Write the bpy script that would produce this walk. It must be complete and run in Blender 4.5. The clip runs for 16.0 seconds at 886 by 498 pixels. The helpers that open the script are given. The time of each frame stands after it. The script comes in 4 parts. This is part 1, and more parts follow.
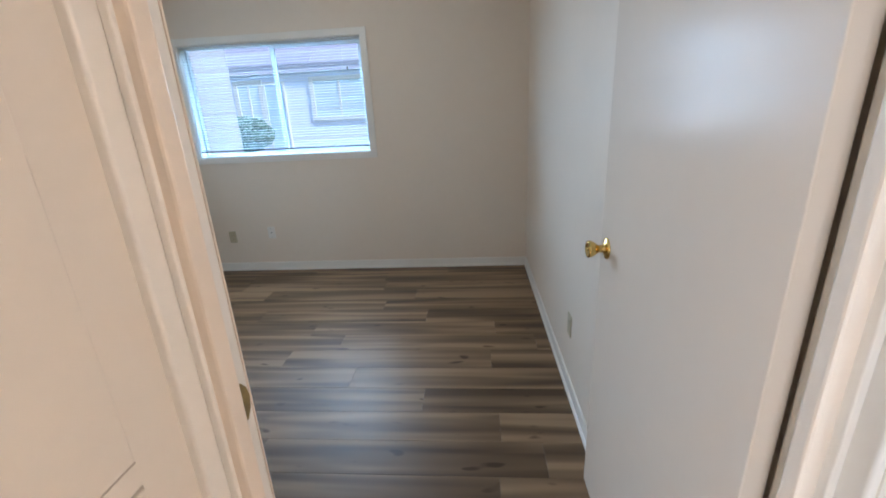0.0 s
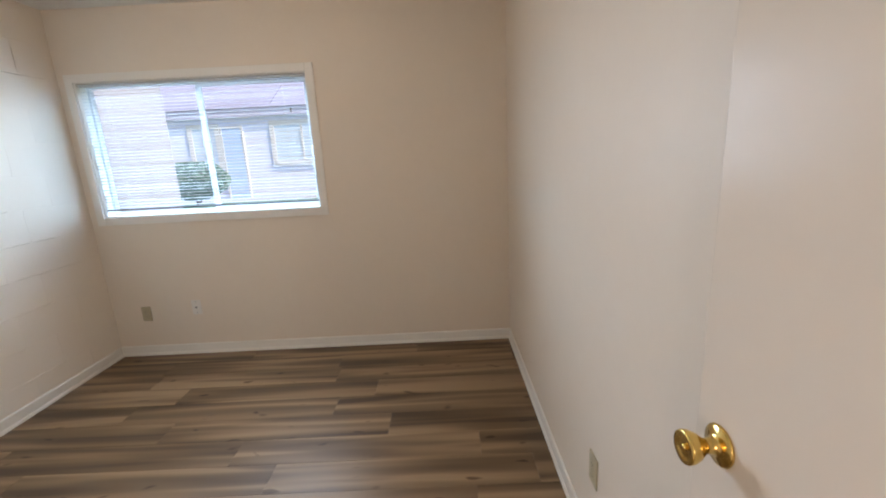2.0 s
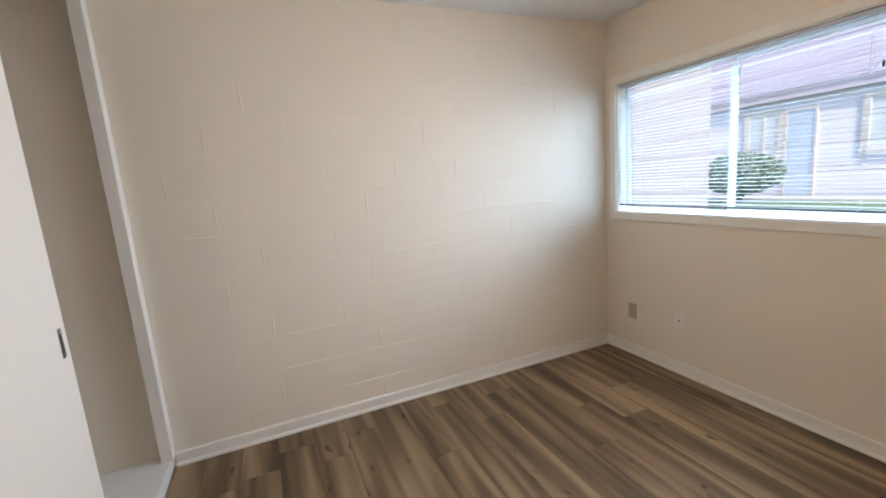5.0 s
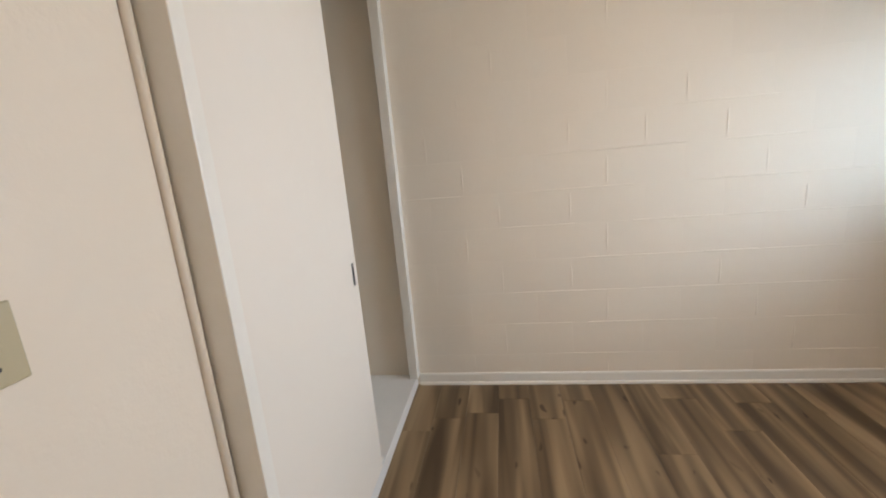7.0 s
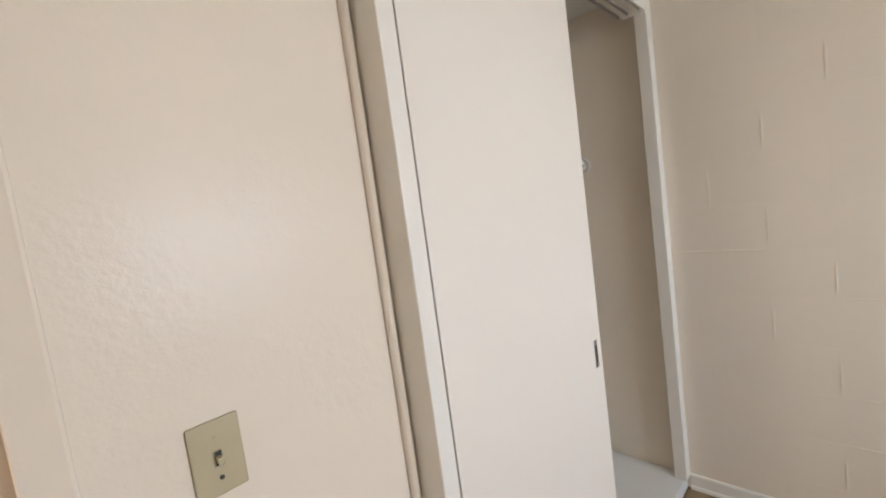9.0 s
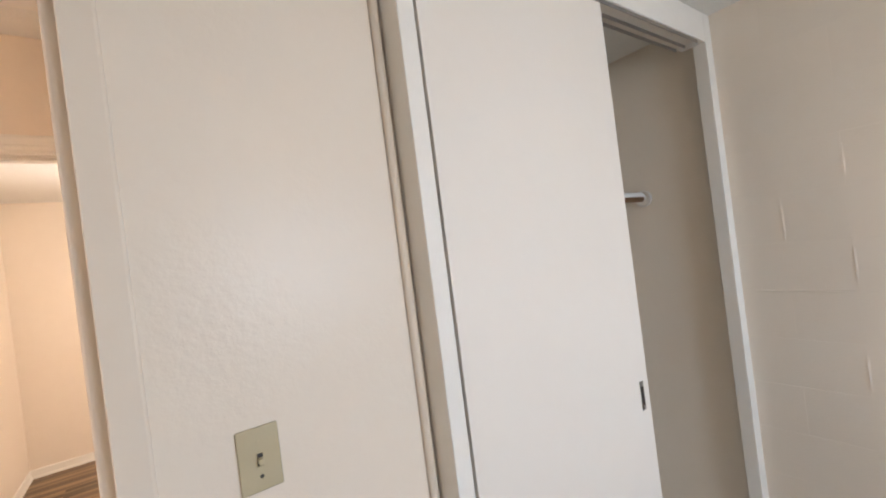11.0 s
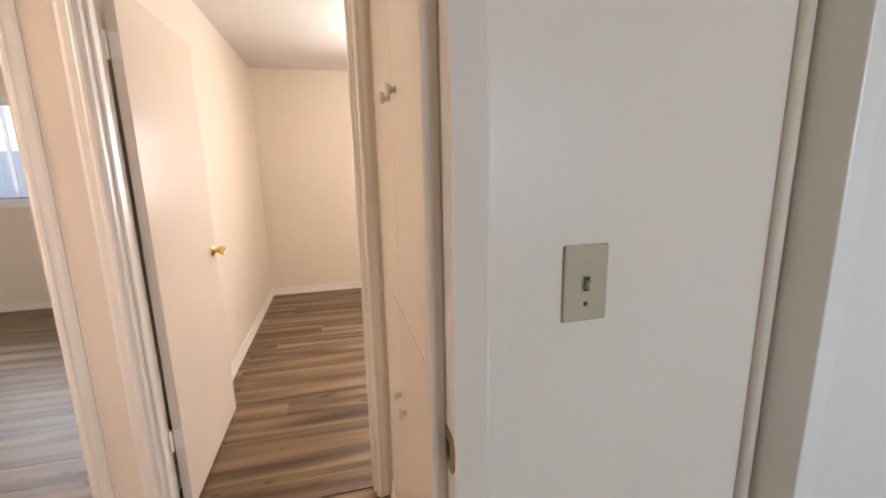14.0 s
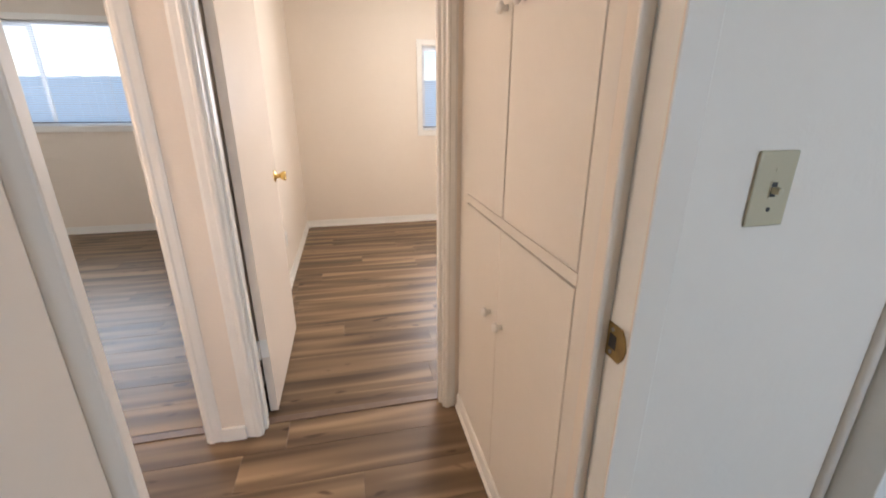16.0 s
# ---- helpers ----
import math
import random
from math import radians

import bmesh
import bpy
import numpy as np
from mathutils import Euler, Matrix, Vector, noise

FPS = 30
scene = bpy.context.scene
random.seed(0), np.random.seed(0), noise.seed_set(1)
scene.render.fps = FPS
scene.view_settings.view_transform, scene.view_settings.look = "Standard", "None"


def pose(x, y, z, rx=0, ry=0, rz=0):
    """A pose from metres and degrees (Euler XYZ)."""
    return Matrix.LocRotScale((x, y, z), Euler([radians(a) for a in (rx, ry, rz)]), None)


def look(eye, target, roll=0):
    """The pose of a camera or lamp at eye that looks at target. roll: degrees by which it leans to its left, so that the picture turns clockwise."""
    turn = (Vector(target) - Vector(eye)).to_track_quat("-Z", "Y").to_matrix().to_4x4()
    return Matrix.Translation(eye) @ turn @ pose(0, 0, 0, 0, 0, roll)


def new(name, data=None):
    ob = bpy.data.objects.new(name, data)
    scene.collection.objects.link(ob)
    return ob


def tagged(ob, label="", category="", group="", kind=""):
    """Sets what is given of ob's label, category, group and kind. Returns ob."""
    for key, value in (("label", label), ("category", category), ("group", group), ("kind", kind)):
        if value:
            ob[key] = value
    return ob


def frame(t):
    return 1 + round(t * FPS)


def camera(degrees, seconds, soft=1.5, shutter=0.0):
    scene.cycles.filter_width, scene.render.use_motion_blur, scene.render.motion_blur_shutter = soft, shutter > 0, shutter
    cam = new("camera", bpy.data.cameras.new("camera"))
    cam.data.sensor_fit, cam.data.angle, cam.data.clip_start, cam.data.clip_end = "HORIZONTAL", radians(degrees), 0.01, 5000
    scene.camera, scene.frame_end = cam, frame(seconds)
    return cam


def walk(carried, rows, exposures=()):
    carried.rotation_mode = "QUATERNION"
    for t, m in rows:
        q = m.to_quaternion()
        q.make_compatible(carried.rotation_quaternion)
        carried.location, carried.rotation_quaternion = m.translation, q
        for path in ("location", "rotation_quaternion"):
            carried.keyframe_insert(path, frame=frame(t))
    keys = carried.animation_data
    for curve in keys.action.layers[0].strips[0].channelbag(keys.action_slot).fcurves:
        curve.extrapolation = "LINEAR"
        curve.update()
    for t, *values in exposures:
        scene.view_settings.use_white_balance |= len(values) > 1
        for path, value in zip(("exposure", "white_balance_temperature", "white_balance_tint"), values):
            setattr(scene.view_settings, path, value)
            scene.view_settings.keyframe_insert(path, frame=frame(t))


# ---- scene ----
# ---------------------------------------------------------------- camera and its walk
cam = camera(93.8, 16.0, soft=1.9)
PATH = [
    (0, (-0.042, 0.422, 1.364), (-0.206, 2.314, 0.737), -2.9),
    (0.5, (0.011, 0.646, 1.38), (-0.102, 2.561, 0.815), -2.5),
    (1, (0.066, 0.842, 1.375), (-0.05, 2.786, 0.919), -1.9),
    (1.5, (0.003, 0.959, 1.391), (-0.032, 2.907, 0.94), -1.9),
    (2, (-0.059, 1.079, 1.409), (-0.073, 3.027, 0.957), -2.95),
    (2.5, (-0.084, 1.193, 1.404), (-0.341, 3.128, 0.97), -4.6),
    (3, (-0.1, 1.392, 1.406), (-0.953, 3.167, 1.058), -5.4),
    (3.5, (-0.153, 1.509, 1.416), (-1.447, 3.008, 1.136), -6.1),
    (4, (-0.14, 1.565, 1.397), (-1.639, 2.857, 1.112), -5.2),
    (4.5, (-0.152, 1.555, 1.405), (-1.795, 2.652, 1.094), -4.5),
    (5, (-0.131, 1.612, 1.403), (-1.952, 2.373, 1.077), -4.4),
    (5.2, (-0.127, 1.626, 1.393), (-1.999, 2.252, 1.07), -4.6),
    (7.5, (-0.226, 1.569, 1.436), (-2.108, 1.028, 1.03), -6.1),
    (8, (-0.307, 1.523, 1.465), (-2.102, 0.705, 1.132), -7.6),
    (8.5, (-0.386, 1.512, 1.497), (-2.02, 0.378, 1.279), -8.3),
    (9, (-0.428, 1.597, 1.535), (-1.854, 0.206, 1.361), -7.7),
    (9.3, (-0.438, 1.649, 1.54), (-1.763, 0.154, 1.431), -7.5),
    (9.7, (-0.44, 1.705, 1.549), (-1.682, 0.138, 1.521), -8.0),
    (11.8, (-0.468, 1.739, 1.554), (-1.611, 0.098, 1.531), -7.5),
    (12, (-0.467, 1.721, 1.541), (-1.596, 0.073, 1.447), -7.3),
    (12.5, (-0.462, 1.694, 1.505), (-1.537, 0.026, 1.258), -7.0),
    (13, (-0.457, 1.67, 1.472), (-1.418, -0.048, 1.115), -5.8),
    (13.2, (-0.439, 1.655, 1.463), (-1.34, -0.087, 1.073), -5.2),
    (13.5, (-0.393, 1.601, 1.45), (-1.159, -0.195, 1.015), -4.9),
    (13.8, (-0.328, 1.503, 1.424), (-0.891, -0.368, 0.997), -2.4),
    (14, (-0.251, 1.436, 1.394), (-0.729, -0.467, 1.005), -1.2),
    (14.2, (-0.182, 1.367, 1.381), (-0.585, -0.552, 0.985), -1.4),
    (14.5, (-0.092, 1.309, 1.372), (-0.394, -0.606, 0.883), -2.4),
    (14.6, (-0.071, 1.307, 1.365), (-0.339, -0.606, 0.849), -2.1),
    (15, (-0.029, 1.377, 1.35), (-0.199, -0.524, 0.751), -1.8),
    (15.5, (-0.005, 1.461, 1.352), (-0.208, -0.424, 0.713), -1.6),
    (16, (0.017, 1.415, 1.344), (-0.396, -0.428, 0.686), 0.0),
]
walk(cam, [(t, look(eye, target, roll)) for t, eye, target, roll in PATH], exposures=[(0, 0.82, 5900, 11), (0.5, 0.89, 6750, 15), (1, 0.94, 7200, 19), (4, 0.94, 7400, 20), (5, 0.92, 7600, 20), (7.5, 0.91, 8150, 20), (9.5, 1.01, 7800, 20), (12, 0.94, 7450, 21), (13.4, 0.88, 7250, 20), (14.2, 0.51, 6950, 18), (15, 0.61, 6500, 15), (16, 0.61, 6350, 14)])

# ---------------------------------------------------------------- world, sun, large lights
world = bpy.data.worlds.new("world")
scene.world = world
world.use_nodes = True
wn = world.node_tree
sky = wn.nodes.new("ShaderNodeTexSky")
sky.sky_type = "NISHITA"
sky.sun_disc = False
sky.sun_elevation = radians(45)
sky.sun_rotation = radians(112)
wn.links.new(sky.outputs[0], wn.nodes["Background"].inputs[0])
wn.nodes["Background"].inputs[1].default_value = 0.15

SUN_DIR = Vector((math.sin(radians(112)) * math.cos(radians(45)), math.cos(radians(112)) * math.cos(radians(45)), math.sin(radians(45))))
sun = new("sun", bpy.data.lights.new("sun", "SUN"))
sun.data.energy, sun.data.angle, sun.data.color = 2.8, radians(0.5), (1.0, 0.96, 0.92)
sun.matrix_basis = look(SUN_DIR * 20, (0, 0, 0))


def window_light(x0, x1, y, z0, z1, inward, watts, colour, spread=180, down=0):
    """Skylight that comes in at a window's opening."""
    lamp = new("window_skylight", bpy.data.lights.new("window_skylight", "AREA"))
    lamp.data.shape, lamp.data.size, lamp.data.size_y = "RECTANGLE", x1 - x0, z1 - z0
    lamp.data.energy, lamp.data.color, lamp.data.spread = watts, colour, radians(spread)
    c = Vector(((x0 + x1) / 2, y, (z0 + z1) / 2))
    lamp.matrix_basis = look(c, c + Vector((0, inward, -math.tan(radians(down)))))
    return lamp


def bulb(x, y, z, watts, colour, radius=0.09):
    lamp = new("bulb_light", bpy.data.lights.new("bulb_light", "POINT"))
    lamp.data.energy, lamp.data.color, lamp.data.shadow_soft_size = watts, colour, radius
    lamp.location = (x, y, z)
    return lamp


# bedroom window: strips in the opening behind the blind, tilted down as the sky's light comes over the roof opposite; the slats cut it off
for i in range(7):
    z = 1.17 + i * 0.117
    window_light(-2.42, -0.965, 4.097, z - 0.04, z + 0.04, -1, 2.6, (0.34, 0.65, 1.0), 180, 40)
window_light(-2.42, -0.98, 4.012, 1.13, 1.93, -1, 4.4, (0.66, 0.83, 1.0), 112, 0)
for z in (1.33, 1.73):
    window_light(-1.60, -0.97, 3.970, z - 0.15, z + 0.15, -1, 3.0, (0.66, 0.83, 1.0), 132, 27)
# back rooms: one between glass and blind, which catches the slats, and one behind the blind
window_light(2.17, 3.67, -3.780, 1.17, 2.06, 1, 9, (0.76, 0.88, 1.0))
window_light(2.17, 3.67, -3.690, 1.19, 2.04, 1, 25, (0.80, 0.90, 1.0), 135, 2)
window_light(-2.29, -0.86, -3.505, 1.10, 1.91, 1, 9, (0.94, 0.96, 1.0))
window_light(-2.27, -0.88, -3.415, 1.12, 1.89, 1, 28, (0.92, 0.95, 1.0), 135, 2)
bulb(-1.09, 2.60, 2.24, 4.0, (1.0, 0.88, 0.72))
bulb(2.45, 0.33, 2.20, 30, (1.0, 0.88, 0.78))
bulb(-0.9, -1.85, 2.18, 17, (1.0, 1.0, 0.96))

# ---------------------------------------------------------------- materials


def material(name, colour, rough=0.5, metal=0.0, second=None, scale=3.0, mix=0.5, bump=0.0, bump_scale=60.0, coat=0.0, per_object=0.0, spec=0.5):
    """Painted or plain surface: two tones by a broad noise, fine grain, bump, slight change of gloss."""
    m = bpy.data.materials.new(name)
    m.use_nodes = True
    t = m.node_tree
    b = t.nodes["Principled BSDF"]
    b.inputs["Roughness"].default_value = rough
    b.inputs["Metallic"].default_value = metal
    b.inputs["Coat Weight"].default_value = coat
    b.inputs["Specular IOR Level"].default_value = spec
    co = t.nodes.new("ShaderNodeTexCoord")
    src = co.outputs["Object"]
    n1 = t.nodes.new("ShaderNodeTexNoise")
    n1.inputs["Scale"].default_value, n1.inputs["Detail"].default_value = scale, 4
    t.links.new(src, n1.inputs["Vector"])
    n2 = t.nodes.new("ShaderNodeTexNoise")
    n2.inputs["Scale"].default_value, n2.inputs["Detail"].default_value = scale * 14, 2
    t.links.new(src, n2.inputs["Vector"])
    add = t.nodes.new("ShaderNodeMath")
    add.operation = "MULTIPLY_ADD"
    t.links.new(n2.outputs[0], add.inputs[0])
    add.inputs[1].default_value = 0.35
    t.links.new(n1.outputs[0], add.inputs[2])
    ramp = t.nodes.new("ShaderNodeValToRGB")
    second = second or tuple(c * 0.93 for c in colour)
    ramp.color_ramp.elements[0].position, ramp.color_ramp.elements[1].position = 0.45, 0.45 + mix
    ramp.color_ramp.elements[0].color, ramp.color_ramp.elements[1].color = (*second, 1), (*colour, 1)
    t.links.new(add.outputs[0], ramp.inputs[0])
    out = ramp.outputs[0]
    if per_object:
        info = t.nodes.new("ShaderNodeObjectInfo")
        mul = t.nodes.new("ShaderNodeMapRange")
        mul.inputs["To Min"].default_value, mul.inputs["To Max"].default_value = 1 - per_object, 1 + per_object
        t.links.new(info.outputs["Random"], mul.inputs["Value"])
        hsv = t.nodes.new("ShaderNodeHueSaturation")
        t.links.new(mul.outputs[0], hsv.inputs["Value"])
        t.links.new(out, hsv.inputs["Color"])
        out = hsv.outputs[0]
    t.links.new(out, b.inputs["Base Color"])
    rr = t.nodes.new("ShaderNodeMapRange")
    rr.inputs["To Min"].default_value, rr.inputs["To Max"].default_value = rough * 0.85, min(1.0, rough * 1.15)
    t.links.new(n1.outputs[0], rr.inputs["Value"])
    t.links.new(rr.outputs[0], b.inputs["Roughness"])
    if bump:
        n3 = t.nodes.new("ShaderNodeTexNoise")
        n3.inputs["Scale"].default_value, n3.inputs["Detail"].default_value, n3.inputs["Roughness"].default_value = bump_scale, 3, 0.55
        t.links.new(src, n3.inputs["Vector"])
        bp = t.nodes.new("ShaderNodeBump")
        bp.inputs["Strength"].default_value, bp.inputs["Distance"].default_value = bump, 0.004
        t.links.new(n3.outputs[0], bp.inputs["Height"])
        t.links.new(bp.outputs[0], b.inputs["Normal"])
    return m


def wood_plank_material():
    """Grey-brown vinyl planks: grain runs along x, each plank shifted and toned by its own random value."""
    m = bpy.data.materials.new("vinyl_plank")
    m.use_nodes = True
    t = m.node_tree
    b = t.nodes["Principled BSDF"]
    b.inputs["Specular IOR Level"].default_value = 0.34
    co = t.nodes.new("ShaderNodeTexCoord")
    info = t.nodes.new("ShaderNodeObjectInfo")
    off = t.nodes.new("ShaderNodeVectorMath")
    off.operation = "SCALE"
    off.inputs[0].default_value = (31.7, 17.3, 9.1)
    t.links.new(info.outputs["Random"], off.inputs["Scale"])
    base = t.nodes.new("ShaderNodeVectorMath")
    base.operation = "ADD"
    t.links.new(co.outputs["Object"], base.inputs[0])
    t.links.new(off.outputs[0], base.inputs[1])

    def stretched(sx, sy, scale, detail, distort=0.0):
        mp = t.nodes.new("ShaderNodeMapping")
        mp.inputs["Scale"].default_value = (sx, sy, 1)
        t.links.new(base.outputs[0], mp.inputs["Vector"])
        n = t.nodes.new("ShaderNodeTexNoise")
        n.inputs["Scale"].default_value, n.inputs["Detail"].default_value, n.inputs["Distortion"].default_value = scale, detail, distort
        t.links.new(mp.outputs[0], n.inputs["Vector"])
        return n.outputs[0]

    broad = stretched(0.50, 7.4, 1.7, 0.9, 0.5)
    fine = stretched(1.6, 45.0, 3.0, 3, 0.3)
    knots = stretched(7.0, 17.0, 1.0, 1, 0.2)
    mixn = t.nodes.new("ShaderNodeMath")
    mixn.operation = "MULTIPLY_ADD"
    t.links.new(fine, mixn.inputs[0])
    mixn.inputs[1].default_value = 0.03
    t.links.new(broad, mixn.inputs[2])
    ramp = t.nodes.new("ShaderNodeValToRGB")
    e = ramp.color_ramp.elements
    e[0].position, e[0].color = 0.31, (0.080, 0.049, 0.027, 1)
    e[1].position, e[1].color = 0.71, (0.318, 0.212, 0.122, 1)
    mid = e.new(0.50)
    mid.color = (0.172, 0.107, 0.058, 1)
    t.links.new(mixn.outputs[0], ramp.inputs[0])
    kr = t.nodes.new("ShaderNodeValToRGB")
    kr.color_ramp.elements[0].position, kr.color_ramp.elements[0].color = 0.235, (0.30, 0.24, 0.20, 1)
    kr.color_ramp.elements[1].position, kr.color_ramp.elements[1].color = 0.300, (1, 1, 1, 1)
    t.links.new(knots, kr.inputs[0])
    mul = t.nodes.new("ShaderNodeMix")
    mul.data_type, mul.blend_type = "RGBA", "MULTIPLY"
    mul.inputs["Factor"].default_value = 0.85
    t.links.new(ramp.outputs[0], mul.inputs["A"])
    t.links.new(kr.outputs[0], mul.inputs["B"])
    tone = t.nodes.new("ShaderNodeMapRange")
    tone.inputs["To Min"].default_value, tone.inputs["To Max"].default_value = 0.93, 1.07
    t.links.new(info.outputs["Random"], tone.inputs["Value"])
    hsv = t.nodes.new("ShaderNodeHueSaturation")
    t.links.new(tone.outputs[0], hsv.inputs["Value"])
    t.links.new(mul.outputs["Result"], hsv.inputs["Color"])
    t.links.new(hsv.outputs[0], b.inputs["Base Color"])
    rr = t.nodes.new("ShaderNodeMapRange")
    rr.inputs["To Min"].default_value, rr.inputs["To Max"].default_value = 0.34, 0.48
    t.links.new(fine, rr.inputs["Value"])
    t.links.new(rr.outputs[0], b.inputs["Roughness"])
    bp = t.nodes.new("ShaderNodeBump")
    bp.inputs["Strength"].default_value, bp.inputs["Distance"].default_value = 0.12, 0.001
    t.links.new(fine, bp.inputs["Height"])
    t.links.new(bp.outputs[0], b.inputs["Normal"])
    return m


def glass_material():
    m = bpy.data.materials.new("window_glass")
    m.use_nodes = True
    b = m.node_tree.nodes["Principled BSDF"]
    b.inputs["Transmission Weight"].default_value = 1.0
    b.inputs["Roughness"].default_value = 0.0
    b.inputs["IOR"].default_value = 1.05
    b.inputs["Base Color"].default_value = (0.97, 0.99, 1.0, 1)
    return m


def glow_material(name, colour, strength):
    m = bpy.data.materials.new(name)
    m.use_nodes = True
    b = m.node_tree.nodes["Principled BSDF"]
    b.inputs["Base Color"].default_value = (0.9, 0.88, 0.84, 1)
    b.inputs["Emission Color"].default_value = (*colour, 1)
    b.inputs["Emission Strength"].default_value = strength
    return m


PAINT = material("off_white_wall_paint", (0.85, 0.748, 0.635), 0.30, second=(0.82, 0.718, 0.607), scale=1.6, bump=0.24, bump_scale=62, spec=0.2)
SMOOTH = material("smooth_off_white_wall_paint", (0.85, 0.748, 0.635), 0.42, second=(0.82, 0.718, 0.607), scale=1.3, bump=0.12, bump_scale=70, spec=0.15)
BLOCK = material("painted_concrete_block", (0.85, 0.758, 0.650), 0.8, second=(0.83, 0.736, 0.630), scale=2.2, bump=0.20, bump_scale=110, per_object=0.005, spec=0.05)
CEIL = material("matt_ceiling_paint", (0.84, 0.82, 0.78), 0.8, scale=2.0, bump=0.3, bump_scale=120)
TRIM = material("white_trim_gloss_paint", (0.88, 0.84, 0.78), 0.32, second=(0.84, 0.80, 0.73), scale=5, bump=0.10, bump_scale=30)
DOOR = material("white_door_gloss_paint", (0.79, 0.69, 0.585), 0.24, second=(0.77, 0.67, 0.565), scale=1.5, bump=0.05, bump_scale=18, spec=0.06)
SLIDER = material("white_sliding_door_paint", (0.86, 0.79, 0.71), 0.5, second=(0.84, 0.77, 0.69), scale=2, bump=0.06, bump_scale=40)
LINEN = material("cream_cabinet_gloss_paint", (0.80, 0.73, 0.64), 0.3, second=(0.77, 0.70, 0.61), scale=3, bump=0.08, bump_scale=22)
SHELF = material("white_closet_platform_paint", (0.80, 0.79, 0.77), 0.5, scale=4, bump=0.1, bump_scale=50)
BRASS = material("polished_brass", (0.86, 0.62, 0.22), 0.16, metal=1.0, second=(0.72, 0.50, 0.16), scale=30)
OLDBRASS = material("dull_worn_brass", (0.50, 0.36, 0.14), 0.36, metal=1.0, second=(0.34, 0.25, 0.11), scale=40)
STEEL = material("dull_steel", (0.42, 0.41, 0.40), 0.35, metal=1.0, scale=30)
DARKMETAL = material("dark_recess_metal", (0.09, 0.085, 0.08), 0.35, metal=0.8, scale=30)
IVORY = material("ivory_plastic", (0.53, 0.45, 0.30), 0.35, second=(0.50, 0.425, 0.28), scale=12)
WHITEPL = material("white_plastic", (0.86, 0.82, 0.76), 0.35, scale=12)
DARK = material("dark_slot", (0.03, 0.028, 0.025), 0.6, scale=20)
ALU = material("white_aluminium_frame", (0.86, 0.87, 0.88), 0.35, scale=10)
SLAT = material("white_blind_slat", (0.66, 0.66, 0.67), 0.4, scale=8)
RAILMAT = material("grey_blind_rail", (0.10, 0.105, 0.12), 0.4, scale=8)
ROD = material("brown_wood_rod", (0.30, 0.15, 0.065), 0.45, second=(0.22, 0.10, 0.04), scale=25)
PLANK = wood_plank_material()
SUBFLOOR = material("dark_plank_joint", (0.035, 0.026, 0.020), 0.8, scale=10)
STRIP = material("brown_threshold_strip", (0.20, 0.13, 0.09), 0.4, second=(0.15, 0.095, 0.065), scale=20)
GLASS = glass_material()
LAMPGLASS = glow_material("lit_lamp_glass", (1.0, 0.82, 0.62), 1.3)
# white stucco, set darker and blue: the haze outside is put into its colour
STUCCO = material("haze_blue_stucco", (0.40, 0.43, 0.51), 0.85, second=(0.36, 0.39, 0.46), scale=1.2, bump=0.5, bump_scale=40)
# siding paler and bluer than the paint: bright haze is mixed into the colour
LAVENDER = material("hazed_lavender_siding_paint", (0.72, 0.77, 0.95), 0.75, second=(0.66, 0.71, 0.90), scale=1.0, bump=0.3, bump_scale=30)
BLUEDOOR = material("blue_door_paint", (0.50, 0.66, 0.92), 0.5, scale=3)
# pinkish shingles coloured blue-grey, with the blue haze painted in
ROOFMAT = material("hazed_asphalt_shingle", (0.35, 0.37, 0.49), 0.9, second=(0.30, 0.32, 0.43), scale=6, bump=0.6, bump_scale=40, per_object=0.12)
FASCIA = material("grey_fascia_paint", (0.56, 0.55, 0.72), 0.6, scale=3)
FARPANE = material("far_window_pane", (0.58, 0.70, 0.84), 0.08, scale=2)
# dark green leaves paled towards teal; haze over the lawn is in this colour
LEAF = material("hazed_bush_leaves", (0.24, 0.38, 0.32), 0.55, second=(0.18, 0.31, 0.25), scale=9)
TWIG = material("bush_wood", (0.16, 0.11, 0.07), 0.8, scale=20)
LAWN = material("lawn", (0.16, 0.25, 0.13), 0.9, second=(0.11, 0.19, 0.09), scale=1.5, bump=0.6, bump_scale=60)
CONCRETE = material("concrete_path", (0.42, 0.41, 0.40), 0.85, second=(0.36, 0.35, 0.34), scale=1.5, bump=0.3, bump_scale=50)
FENCE = material("pale_blue_fence_paint", (0.76, 0.88, 0.97), 0.7, second=(0.73, 0.85, 0.95), scale=2, bump=0.2, bump_scale=30)
EXT = material("outer_wall_paint", (0.62, 0.60, 0.57), 0.8, scale=1.5, bump=0.3, bump_scale=40)

# ---------------------------------------------------------------- mesh helpers


def bm_box(bm, x0, x1, y0, y1, z0, z1, bevel=0.0, seg=2):
    """Adds a box, with rounded edges if bevel is given."""
    made = bmesh.ops.create_cube(bm, size=1.0)["verts"]
    for v in made:
        v.co = Vector(((x0 + x1) / 2 + v.co.x * (x1 - x0), (y0 + y1) / 2 + v.co.y * (y1 - y0), (z0 + z1) / 2 + v.co.z * (z1 - z0)))
    if bevel:
        edges = list({e for v in made for e in v.link_edges})
        bmesh.ops.bevel(bm, geom=edges, offset=bevel, segments=seg, profile=0.5, affect="EDGES")
    return bm


def boxes(*list_of_boxes, bevel=0.0, seg=2):
    bm = bmesh.new()
    for b in list_of_boxes:
        bm_box(bm, *b, bevel=bevel, seg=seg)
    return bm


